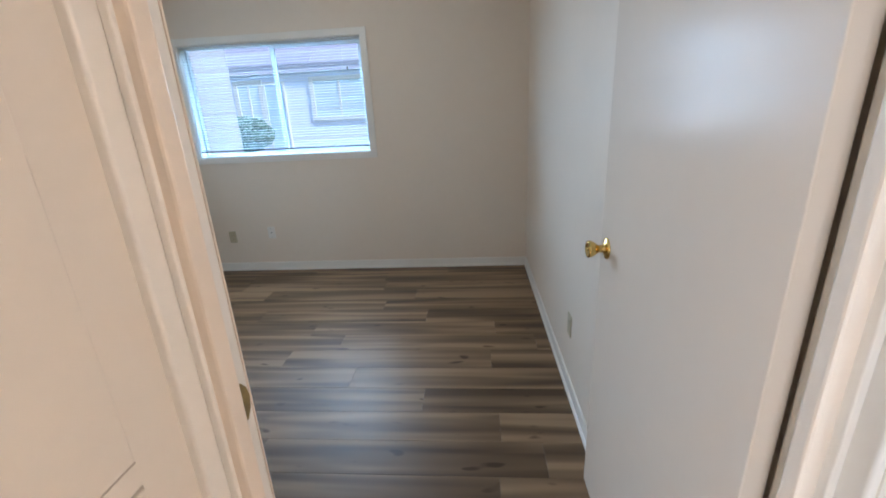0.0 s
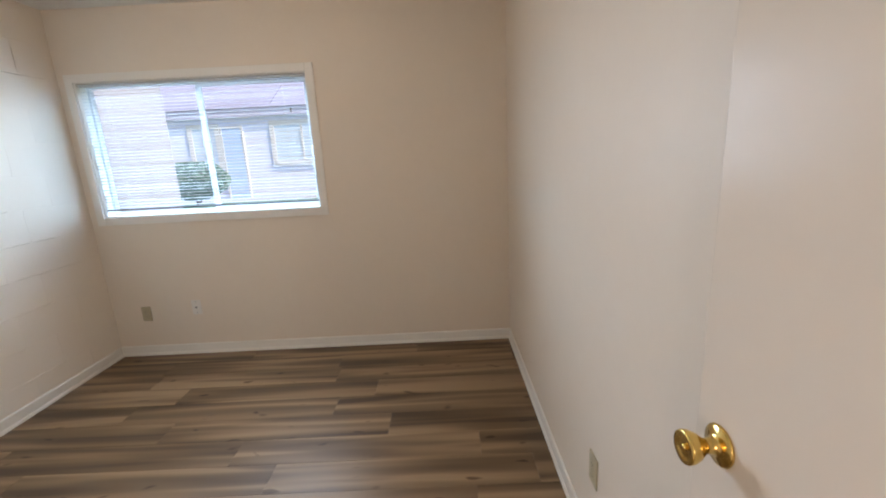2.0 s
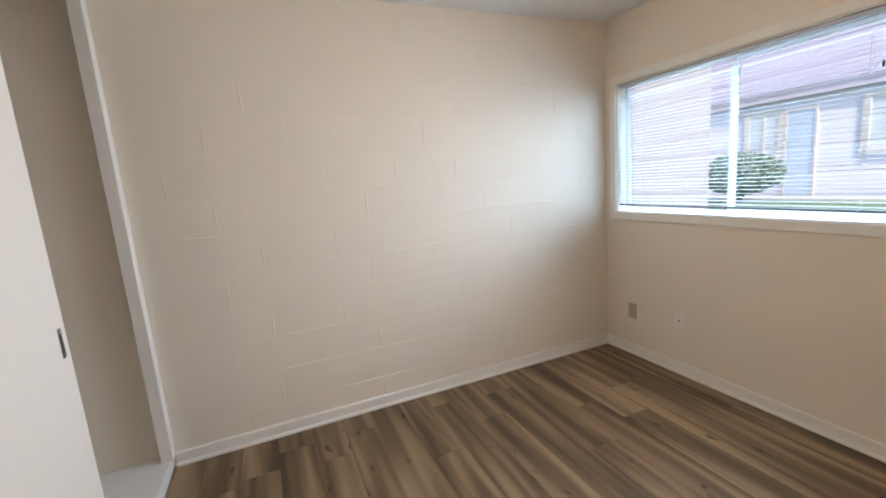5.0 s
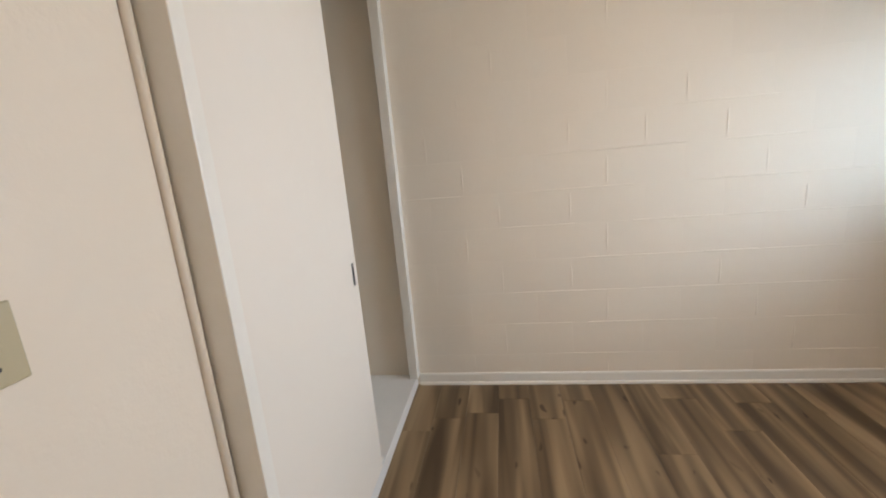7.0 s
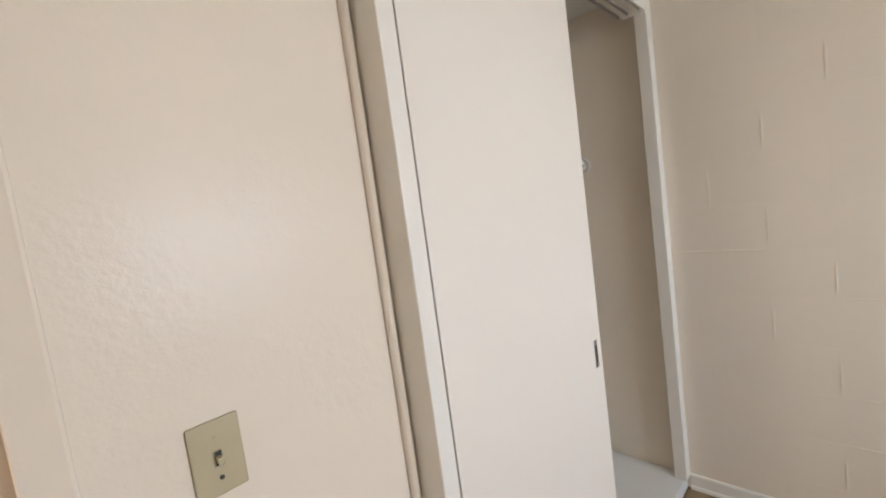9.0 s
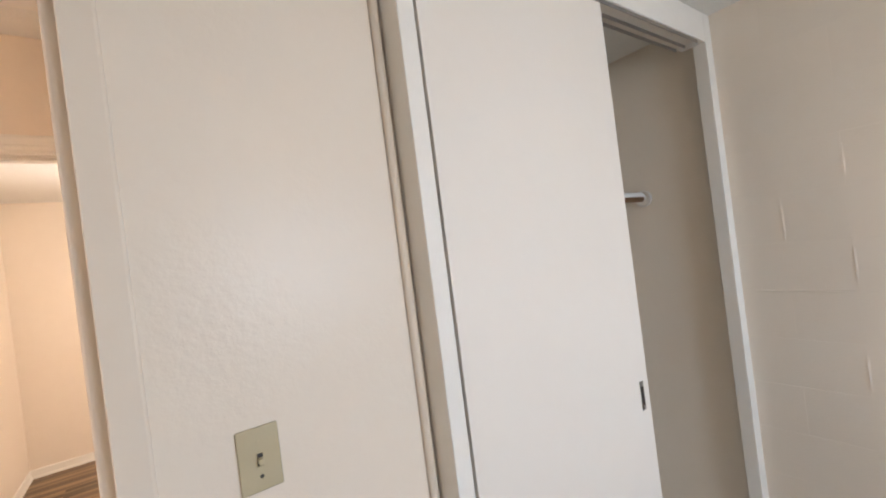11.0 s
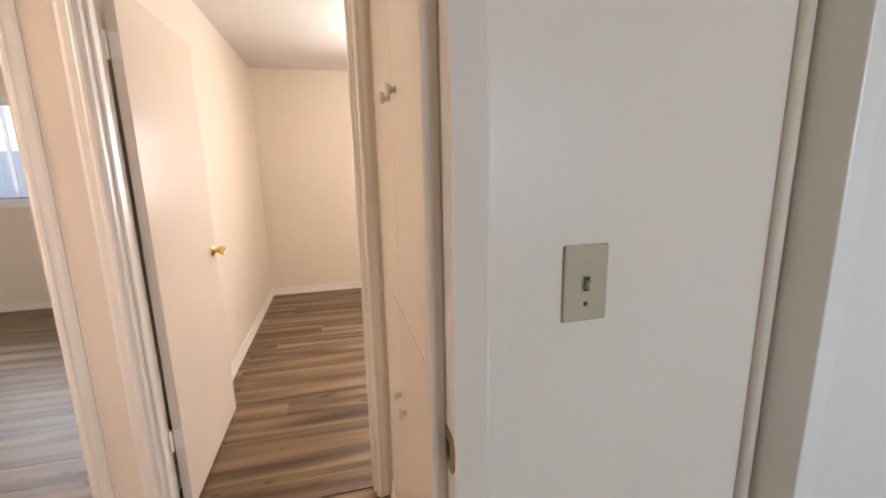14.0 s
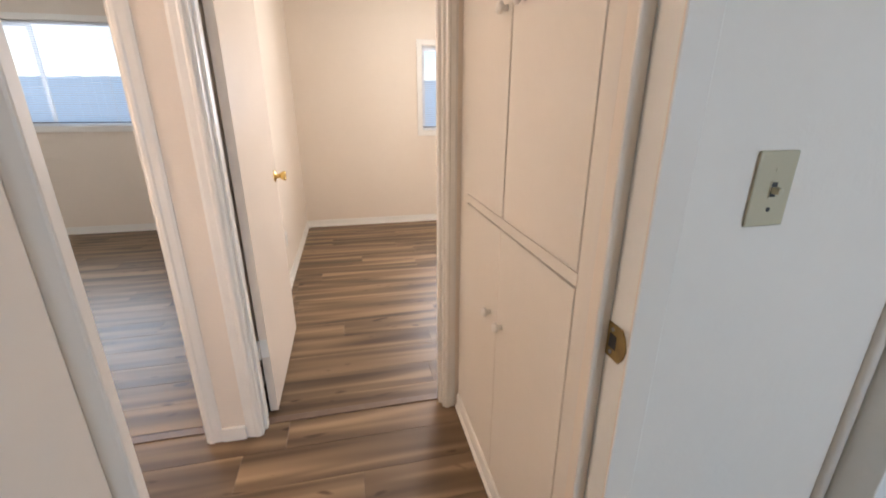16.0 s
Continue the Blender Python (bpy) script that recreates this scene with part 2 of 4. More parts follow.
def lathe(profile, steps=32, axis="Z"):
    """Turns (radius, height) pairs about an axis."""
    bm = bmesh.new()
    rings = []
    for r, h in profile:
        ring = []
        for i in range(steps):
            a = 2 * math.pi * i / steps
            p = (r * math.cos(a), r * math.sin(a), h)
            if axis == "X":
                p = (p[2], p[0], p[1])
            elif axis == "Y":
                p = (p[0], p[2], p[1])
            ring.append(bm.verts.new(p))
        rings.append(ring)
    for a, b in zip(rings, rings[1:]):
        for i in range(steps):
            bm.faces.new((a[i], a[(i + 1) % steps], b[(i + 1) % steps], b[i]))
    bm.faces.new(rings[0][::-1])
    bm.faces.new(rings[-1])
    bmesh.ops.recalc_face_normals(bm, faces=bm.faces)
    return bm


def extrude_profile(points, length, axis="X"):
    """A closed profile, (across, up) pairs, drawn out along x or y from 0."""
    bm = bmesh.new()
    ends = []
    for s in (0.0, length):
        ends.append([bm.verts.new((s, a, u) if axis == "X" else (a, s, u)) for a, u in points])
    n = len(points)
    for i in range(n):
        bm.faces.new((ends[0][i], ends[0][(i + 1) % n], ends[1][(i + 1) % n], ends[1][i]))
    bm.faces.new(ends[0][::-1])
    bm.faces.new(ends[1])
    bmesh.ops.recalc_face_normals(bm, faces=bm.faces)
    return bm


def to_mesh(name, bm, mat, smooth=False):
    me = bpy.data.meshes.new(name)
    bm.to_mesh(me)
    bm.free()
    me.materials.append(mat)
    if smooth:
        for p in me.polygons:
            p.use_smooth = True
    return me


def part(name, bm, mat, parent=None, label="", smooth=False, at=None):
    ob = new(name, to_mesh(name, bm, mat, smooth))
    if at:
        ob.location = at
    if parent:
        ob.parent = parent
    if label:
        ob["label"] = label
    return ob


def structure(name, bm, mat, label, category, parent=None):
    ob = part(name, bm, mat, parent)
    return tagged(ob, label, category, kind="structure")


def thing(name, label, category, at=(0, 0, 0), group="", kind=""):
    ob = new(name)
    ob.location = at
    ob.empty_display_size = 0.05
    return tagged(ob, label, category, group, kind)

# ---------------------------------------------------------------- plan
XW, XE = -2.59, 0.403          # block wall and right wall of the bedroom
YN, YS = 4.033, 0.926           # window wall and door wall
H = 2.43                       # ceiling
T = 0.115                      # partition thickness
HALL_N, HALL_S = YS - T, -0.148  # hall faces
ROOM_N = HALL_S - T            # back rooms begin
LIN_X = -0.405                 # linen cupboard front
FAR_X, FAR_Y = 0.535, -3.44    # far bedroom: its east wall, its window wall
LR_Y = -3.715                  # the other room's window wall
DOOR_L, DOOR_R, HEAD = -0.41, 0.403, 2.05
WX0, WX1, WZ0, WZ1 = -2.485, -0.934, 1.072, 1.982   # bedroom window opening

# ---------------------------------------------------------------- structure: walls
structure("wall_north", boxes(
    (XW - 0.2, WX0, YN, YN + 0.14, -0.15, H + 0.1), (WX1, XE + T, YN, YN + 0.14, -0.15, H + 0.1),
    (WX0, WX1, YN, YN + 0.14, -0.15, WZ0), (WX0, WX1, YN, YN + 0.14, WZ1, H + 0.1)), SMOOTH,
    "off-white painted plaster wall with a window opening", "wall")
structure("wall_east", boxes((XE, XE + T, YS, YN, -0.02, H + 0.05)), SMOOTH, "smooth off-white painted plaster wall", "wall")
wall_west = structure("wall_west", boxes((XW - 0.2, XW - 0.0035, 0.1, YN, -0.15, H + 0.1)), BLOCK,
                      "off-white painted concrete block wall in running bond", "wall")
CL = -0.94   # closet front begins
structure("wall_south", boxes(
    (CL + 0.02, DOOR_L, HALL_N, YS, -0.02, H + 0.05), (DOOR_R + 0.0005, XE + T, HALL_N, YS - 0.003, -0.02, H + 0.05),
    (DOOR_L, DOOR_R, HALL_N, YS, HEAD, H + 0.05), (LIN_X - 0.55, CL + 0.02, HALL_N, HALL_N + 0.05, -0.02, H + 0.05)), PAINT,
    "off-white painted plaster wall with a light orange-peel texture and a doorway", "wall")
def pieced_wall(name, label, pieces):
    """A wall round openings: the first piece, and the others as its parts."""
    w = structure(name, boxes(pieces[0]), SMOOTH, label, "wall")
    for p in pieces[1:]:
        part("wall_piece", boxes(p), SMOOTH, w)
    return w


# hall and back rooms
pieced_wall("wall_hall_south", "off-white painted hall wall with two doorways", ((-2.7, -0.35, ROOM_N, HALL_S, -0.02, H + 0.05), (0.476, 0.664, ROOM_N, HALL_S, -0.02, H + 0.05),
    (-0.35, 0.476, ROOM_N, HALL_S, HEAD, H + 0.05), (0.664, 1.66, ROOM_N, HALL_S, HEAD, H + 0.05),
    (1.66, 3.2, ROOM_N, HALL_S, -0.02, H + 0.05)))
structure("wall_hall_end", boxes((3.2, 3.3, ROOM_N, YS, -0.02, H + 0.05)), PAINT, "plain off-white painted end wall of the hall", "wall")
structure("wall_hall_north", boxes((XE + T, 3.2, HALL_N, YS, -0.02, H + 0.05)), PAINT, "plain off-white painted hall wall", "wall")
structure("wall_far_partition", boxes((FAR_X, FAR_X + 0.09, LR_Y, ROOM_N, -0.02, H + 0.05)), PAINT, "off-white painted partition wall", "wall")
structure("wall_far_west", boxes((-2.7, -2.6, FAR_Y, ROOM_N, -0.02, H + 0.05)), PAINT, "plain off-white painted wall", "wall")
FWX0, FWX1, FWZ0, FWZ1 = -2.32, -0.83, 1.06, 1.95
pieced_wall("wall_far_south", "cream painted wall with a window opening", ((-2.7, FWX0, FAR_Y - 0.14, FAR_Y, -0.15, H + 0.1), (FWX1, FAR_X, FAR_Y - 0.14, FAR_Y, -0.15, H + 0.1),
    (FWX0, FWX1, FAR_Y - 0.14, FAR_Y, -0.15, FWZ0), (FWX0, FWX1, FAR_Y - 0.14, FAR_Y, FWZ1, H + 0.1)))
LWX0, LWX1, LWZ0, LWZ1 = 2.14, 3.70, 1.13, 2.10
pieced_wall("wall_other_south", "grey-shaded off-white wall with a wide window opening", ((FAR_X + 0.09, LWX0, LR_Y - 0.14, LR_Y, -0.15, H + 0.1), (LWX1, 4.9, LR_Y - 0.14, LR_Y, -0.15, H + 0.1),
    (LWX0, LWX1, LR_Y - 0.14, LR_Y, -0.15, LWZ0), (LWX0, LWX1, LR_Y - 0.14, LR_Y, LWZ1, H + 0.1)))
structure("wall_other_east", boxes((4.8, 4.9, LR_Y, -0.915, -0.02, H + 0.05)), PAINT, "plain off-white painted wall", "wall")
structure("wall_other_nook", boxes((1.66, 4.9, -0.915, ROOM_N, -0.02, H + 0.05)), PAINT, "off-white painted wall block with an outer corner", "wall")
# closet shell
structure("wall_closet", boxes((XW - 0.003, CL + 0.02, 0.14, 0.24, -0.02, H + 0.05), (CL + 0.02, CL + 0.10, 0.14, HALL_N, -0.02, H + 0.05)), PAINT,
          "grey-shaded painted closet back wall", "wall")
closet_front = structure("closet_front", boxes((CL - 0.050, CL - 0.006, 0.90, 1.005, 0.0, H), (CL - 0.006, CL + 0.019, 0.90, 0.9255, 0.0, H), bevel=0.003), TRIM,
                         "off-white painted timber frame round the closet opening", "door frame")
part("post", boxes((XW, XW + 0.065, 0.945, 1.0, 0.068, H), bevel=0.003), TRIM, closet_front)
part("header", boxes((XW + 0.065, CL - 0.050, 0.90, 1.0, 2.30, H), bevel=0.003), TRIM, closet_front)
structure("linen_back", boxes((LIN_X - 0.55, LIN_X - 0.45, HALL_S, HALL_N, 0, H)), PAINT, "painted back wall of the linen cupboard", "wall")

# ceilings
structure("ceiling", boxes((XW - 0.2, XE + T, 0.1, YN + 0.14, H, H + 0.08)), CEIL, "matt white painted bedroom ceiling", "ceiling")
structure("ceiling_hall", boxes((LIN_X - 0.6, 3.3, ROOM_N, 0.955, H + 0.001, H + 0.081)), CEIL, "matt white painted hall ceiling", "ceiling")
structure("ceiling_back", boxes((-2.7, 4.9, LR_Y - 0.14, ROOM_N, H + 0.002, H + 0.082)), CEIL, "matt white painted ceiling of the back rooms", "ceiling")

# floors: a sub-floor carries the planks
floor = structure("floor", boxes((XW - 0.1, 4.9, LR_Y - 0.1, YN + 0.1, -0.15, -0.006)), SUBFLOOR,
                  "grey-brown wood-grain vinyl plank floor, satin finish", "floor")


# baseboards: tall flat board with a rounded shoe
def baseboard(x0, y0, x1, y1, into):
    """Along a wall from (x0, y0) to (x1, y1); into is the side that faces the room, +1 or -1 on the other axis."""
    prof = [(0, 0), (0.017, 0), (0.017, 0.010), (0.0135, 0.017), (0.0095, 0.020), (0.0095, 0.070), (0.006, 0.078), (0, 0.078)]
    pts = [(a * into, u) for a, u in prof]
    along_x = abs(x1 - x0) > abs(y1 - y0)
    bm = extrude_profile(pts, (x1 - x0) if along_x else (y1 - y0), "X" if along_x else "Y")
    ob = structure("baseboard", bm, TRIM, "low white painted baseboard with a rounded shoe", "baseboard")
    ob.location = (x0, y0, 0)
    return ob


baseboard(XW + 0.001, YN, XE - 0.001, YN, -1)
baseboard(XE, YS + 0.08, XE, YN - 0.018, -1)
baseboard(XW, 1.001, XW, YN - 0.018, 1)
baseboard(CL + 0.022, YS, DOOR_L - 0.06, YS, 1)
baseboard(LIN_X, HALL_S + 0.017, LIN_X, HALL_N - 0.02, 1)
baseboard(FAR_X, FAR_Y + 0.018, FAR_X, ROOM_N - 0.001, -1)
baseboard(-2.6, FAR_Y, FAR_X - 0.001, FAR_Y, 1)
baseboard(FAR_X + 0.091, LR_Y, 4.8, LR_Y, 1)
baseboard(1.66, -0.897, 1.66, ROOM_N, -1)
baseboard(1.644, -0.915, 4.8, -0.915, -1)


# door frames
def doorway(name, x0, x1, ya, yb, head, label, room_side, ease=0.002):
    """Jambs, head, stop and casings of a doorway from x0 to x1 through a wall from ya to yb."""
    j = 0.018
    frame_ob = structure(name, boxes((x0, x0 + j, ya - 0.004, yb + 0.004, 0, head), (x1 - j, x1, ya - 0.004, yb + 0.004, 0, head),
                                     (x0 + j, x1 - j, ya - 0.004, yb + 0.004, head - j, head), bevel=ease, seg=4), TRIM, label, "door frame")
    mid = (ya + yb) / 2 + 0.012 * room_side * -1
    part("door_stop", boxes((x0 + j, x0 + j + 0.011, mid - 0.018, mid + 0.018, 0, head - j),
                            (x1 - j - 0.011, x1 - j, mid - 0.018, mid + 0.018, 0, head - j),
                            (x0 + j + 0.011, x1 - j - 0.011, mid - 0.018, mid + 0.018, head - j - 0.011, head - j), bevel=0.002), TRIM, frame_ob)
    return frame_ob


def casing_profile(w, d):
    return [(0, 0), (0, d * 0.55), (w * 0.12, d), (w * 0.3, d), (w * 0.42, d * 0.72), (w * 0.8, d * 0.62), (w, d * 0.35), (w, 0)]


def casing_leg(name, x, y, z1, side, facing, parent, w=0.057, d=0.013):
    """An upright casing board whose inner edge is at x and which widens to side; it faces +y or -y."""
    bm = bmesh.new()
    pts = [(x + side * a, y + facing * u) for a, u in casing_profile(w, d)]
    ends = [[bm.verts.new((px, py, z)) for px, py in pts] for z in (0.0, z1)]
    n = len(pts)
    for i in range(n):
        bm.faces.new((ends[0][i], ends[0][(i + 1) % n], ends[1][(i + 1) % n], ends[1][i]))
    bm.faces.new(ends[0]), bm.faces.new(ends[1])
    bmesh.ops.recalc_face_normals(bm, faces=bm.faces)
    return part(name, bm, TRIM, parent)


def casing_head(name, x0, x1, y, z, facing, parent, w=0.057, d=0.013):
    bm = bmesh.new()
    pts = [(y + facing * u, z + a) for a, u in casing_profile(w, d)]
    ends = [[bm.verts.new((xx, py, pz)) for py, pz in pts] for xx in (x0, x1)]
    n = len(pts)
    for i in range(n):
        bm.faces.new((ends[0][i], ends[0][(i + 1) % n], ends[1][(i + 1) % n], ends[1][i]))
    bm.faces.new(ends[0]), bm.faces.new(ends[1])
    bmesh.ops.recalc_face_normals(bm, faces=bm.faces)
    return part(name, bm, TRIM, parent)


near_frame = doorway("door_frame_1", DOOR_L, DOOR_R, HALL_N, YS, HEAD, "cream painted wooden door frame with a brass strike plate", 1, 0.005)


def clamshell_leg(x, y, z1, side, facing, parent, w=0.050, thin=0.005, thick=0.013):
    """Upright casing, thin at the opening (x) and thick with a rounded edge at its far side."""
    prof = [(0, 0), (0, thin - 0.002), (0.002, thin), (w * 0.80, thick - 0.001), (w * 0.90, thick), (w * 0.97, thick - 0.002), (w, thick - 0.006), (w, 0)]
    bm = bmesh.new()
    ends = [[bm.verts.new((x + side * a, y + facing * u, z)) for a, u in prof] for z in (0.0, z1)]
    n = len(prof)
    for i in range(n):
        bm.faces.new((ends[0][i], ends[0][(i + 1) % n], ends[1][(i + 1) % n], ends[1][i]))
    bm.faces.new(ends[0]), bm.faces.new(ends[1])
    bmesh.ops.recalc_face_normals(bm, faces=bm.faces)
    return part("casing", bm, SMOOTH, parent)


clamshell_leg(DOOR_L + 0.020, YS + 0.0005, HEAD - 0.02, -1, 1, near_frame)
part("head_casing", boxes((DOOR_L - 0.030, DOOR_R - 0.012, YS + 0.0005, YS + 0.010, HEAD - 0.012, HEAD + 0.04), bevel=0.003), TRIM, near_frame)
part("wide_door_stop", boxes((0.351, DOOR_R - 0.0185, 0.852, 0.878, 0, HEAD - 0.0185), (DOOR_L + 0.0185, -0.366, 0.845, 0.876, 0, HEAD - 0.0185), bevel=0.004), SMOOTH, near_frame)
casing_leg("casing", DOOR_R - 0.008, HALL_N, HEAD - 0.01, 1, -1, near_frame)
casing_head("casing", DOOR_L + 0.012, DOOR_R + 0.05, HALL_N, HEAD - 0.009, -1, near_frame)

far_frame = doorway("door_frame_2", -0.35, 0.476, ROOM_N, HALL_S, HEAD, "cream painted wooden door frame of the far bedroom", -1)
casing_leg("casing", 0.466, HALL_S, HEAD - 0.01, 1, 1, far_frame)
casing_leg("casing", -0.342, HALL_S, HEAD - 0.01, -1, 1, far_frame, w=0.046)
casing_head("casing", -0.388, 0.523, HALL_S, HEAD - 0.009, 1, far_frame)

other_frame = doorway("door_frame_3", 0.664, 1.66, ROOM_N, HALL_S, HEAD, "cream painted wooden frame of a doorless opening", -1)
casing_leg("casing", 0.674, HALL_S, HEAD - 0.01, -1, 1, other_frame)
casing_leg("casing", 1.652, HALL_S, HEAD - 0.01, 1, 1, other_frame)
casing_head("casing", 0.617, 1.709, HALL_S, HEAD - 0.009, 1, other_frame)
part("plinth_patch", boxes((0.524, 0.616, HALL_S + 0.001, HALL_S + 0.016, 0, 0.065), bevel=0.003), TRIM, other_frame, "short white baseboard piece")

# threshold strips
for n, (x0, x1) in enumerate(((-0.33, 0.456), (0.684, 1.64))):
    structure("threshold", boxes((x0, x1, HALL_S - 0.095, HALL_S - 0.055, -0.004, 0.005), bevel=0.003), STRIP, "brown wood-look threshold strip", "threshold")


# closet bead and platform
bead = lathe([(0.011, 0.0), (0.011, H)], 12)
part("closet_corner_bead", bead, SMOOTH, None, smooth=True, at=(CL + 0.009, YS + 0.004, 0))
tagged(bpy.data.objects["closet_corner_bead"], "round cream painted corner bead", "trim", kind="structure")
structure("closet_platform", boxes((XW, CL + 0.02, 0.24, 0.985, 0.0, 0.068), bevel=0.003), SHELF, "raised white painted closet floor", "closet floor")


# ---------------------------------------------------------------- doors
def knob_set(parent, x, y, z, side):
    """Brass door knob that stands out to side (-1: towards -x)."""
    prof = [(0.0315, 0.0), (0.0325, 0.003), (0.0300, 0.007), (0.018, 0.010), (0.0125, 0.014), (0.0115, 0.028), (0.0135, 0.034),
            (0.0205, 0.043), (0.0255, 0.056), (0.0262, 0.064), (0.0245, 0.0675), (0.019, 0.066), (0.0155, 0.0635), (0.004, 0.0635)]
    bm = lathe([(r, h * 0.86 * side) for r, h in prof], 36, "X")
    k = part("door_knob", bm, BRASS, parent, "polished brass door knob with a round rose", smooth=True, at=(x, y, z))
    part("lock_button", lathe([(0.005, 0.0540 * side), (0.005, 0.0575 * side), (0.003, 0.0585 * side)], 14, "X"), BRASS, k, smooth=True)
    return k


def hinge(parent, x, y, z, mat=TRIM):
    bm = lathe([(0.0060, -0.045), (0.0060, 0.045)], 14)
    bm_box(bm, -0.036, -0.006, -0.0105, -0.0085, -0.044, 0.044)
    return part("hinge", bm, mat, parent, at=(x, y, z))


near_door = thing("door_1", "cream gloss flush bedroom door standing wide open", "door", (0.383, 0.931, 0.012))
near_door.rotation_euler = (0, 0, radians(0.2))
part("leaf", boxes((-0.037, -0.002, 0.0, 0.754, 0.0, 2.005), bevel=0.002), DOOR, near_door)
knob_set(near_door, -0.037, 0.693, 0.943, -1)
for z in (0.22, 1.80):
    hinge(near_door, 0.006, 0.008, z)

far_door = thing("door_2", "cream gloss flush door of the far bedroom, open", "door", (0.453, ROOM_N - 0.014, 0.012))
part("leaf", boxes((-0.037, -0.002, -0.768, 0.0, 0.0, 2.005), bevel=0.002), DOOR, far_door)
knob_set(far_door, -0.037, -0.705, 0.966, -1)
for z in (0.33, 1.80):
    hinge(far_door, 0.002, 0.0105, z)


# brass strike plate on the latch-side jamb
def strike_plate(x, y, z):
    s = thing("strike_plate", "worn brass strike plate with two screws on the door jamb", "strike plate", (x, y, z))
    bm = bmesh.new()
    outline = [(-0.020, -0.031), (0.018, -0.031), (0.028, -0.018), (0.0325, 0.0), (0.028, 0.018), (0.018, 0.031), (-0.020, 0.031)]
    low = [bm.verts.new((0.0, a, u)) for a, u in outline]
    top = [bm.verts.new((0.0022, a, u)) for a, u in outline]
    n = len(outline)
    for i in range(n):
        bm.faces.new((low[i], low[(i + 1) % n], top[(i + 1) % n], top[i]))
    bm.faces.new(low), bm.faces.new(top)
    bmesh.ops.recalc_face_normals(bm, faces=bm.faces)
    part("plate", bm, OLDBRASS, s)
    part("latch_hole", boxes((0.0022, 0.0028, -0.010, 0.008, -0.013, 0.013)), DARK, s)
    for zz in (-0.021, 0.021):
        part("screw", lathe([(0.004, 0.0022), (0.0035, 0.0034)], 12, "X"), STEEL, s, at=(0, -0.004, zz))
    return s


strike_plate(DOOR_L + 0.0185, YS - 0.034, 0.972)


# closet sliding doors
def sliding_door(x0, x1, y0, y1, z0, z1, label, pull):
    d = thing("sliding_closet_door", label, "closet door", ((x0 + x1) / 2, (y0 + y1) / 2, z0), "sliding closet doors")
    hw, hd = (x1 - x0) / 2, (y1 - y0) / 2
    part("panel", boxes((-hw, hw, -hd, hd, 0, z1 - z0), bevel=0.002), SLIDER, d)
    if pull:
        px, pz = -hw + 0.042, 1.0 - z0
        p = part("finger_pull", boxes((-0.0105, 0.0105, 0, 0.0015, -0.047, 0.047), bevel=0.0007, seg=1), STEEL, d, "recessed steel finger pull", at=(px, hd, pz))
        part("recess", boxes((-0.0075, 0.0075, 0.0015, 0.0019, -0.043, 0.030)), DARKMETAL, p)
        part("catch", boxes((-0.0065, 0.0065, 0.0015, 0.0050, -0.041, -0.030), bevel=0.001), STEEL, p)
    return d


sliding_door(-1.755, -1.010, 0.955, 0.988, 0.074, 2.315, "flat white painted sliding closet door, slid half open", True)
sliding_door(-1.740, -1.030, 0.908, 0.940, 0.074, 2.315, "flat white painted sliding closet door behind the front one", False)
track = thing("sliding_door_track", "grey metal track under the closet head", "track", (-1.72, 0.95, 2.30))
part("track_channel", boxes((-0.74, 0.74, -0.048, -0.044, -0.012, 0.0), (-0.74, 0.74, -0.010, -0.007, -0.012, 0.0), (-0.74, 0.74, 0.040, 0.043, -0.012, 0.0)), STEEL, track)
guide = thing("floor_guide", "small white floor guide of the sliding doors", "door guide", (-1.80, 0.962, 0.068))
part("guide_block", boxes((-0.012, 0.03, -0.006, 0.014, 0, 0.014), bevel=0.002), WHITEPL, guide)

# closet rod: brown pole under a white sleeve, and its white wall socket
rod = thing("closet_rod", "brown wooden hanging rod with a white sleeve and wall socket", "closet rod", (XW, 0.61, 1.678))
part("pole", lathe([(0.0165, 0.03), (0.0165, 1.66)], 24, "X"), ROD, rod, "brown wooden pole", smooth=True)
sleeve = bmesh.new()
for i in range(10):
    a, b = math.pi * i / 10, math.pi * (i + 1) / 10
    vs = [sleeve.verts.new((xx, r * math.cos(q), 0.008 + r * math.sin(q))) for xx in (0.036, 1.65) for r, q in ((0.022, a), (0.026, a), (0.026, b), (0.022, b))]
    for f in ((0, 1, 2, 3), (7, 6, 5, 4), (0, 4, 5, 1), (1, 5, 6, 2), (2, 6, 7, 3), (3, 7, 4, 0)):
        sleeve.faces.new([vs[k] for k in f])
bmesh.ops.recalc_face_normals(sleeve, faces=sleeve.faces)
part("sleeve", sleeve, SHELF, rod, "white metal sleeve")
part("socket", lathe([(0.042, 0.0), (0.043, 0.012), (0.041, 0.017), (0.033, 0.017), (0.031, 0.006), (0.0168, 0.006), (0.0166, 0.030)], 28, "X"), WHITEPL, rod, "round white wall socket", smooth=True)


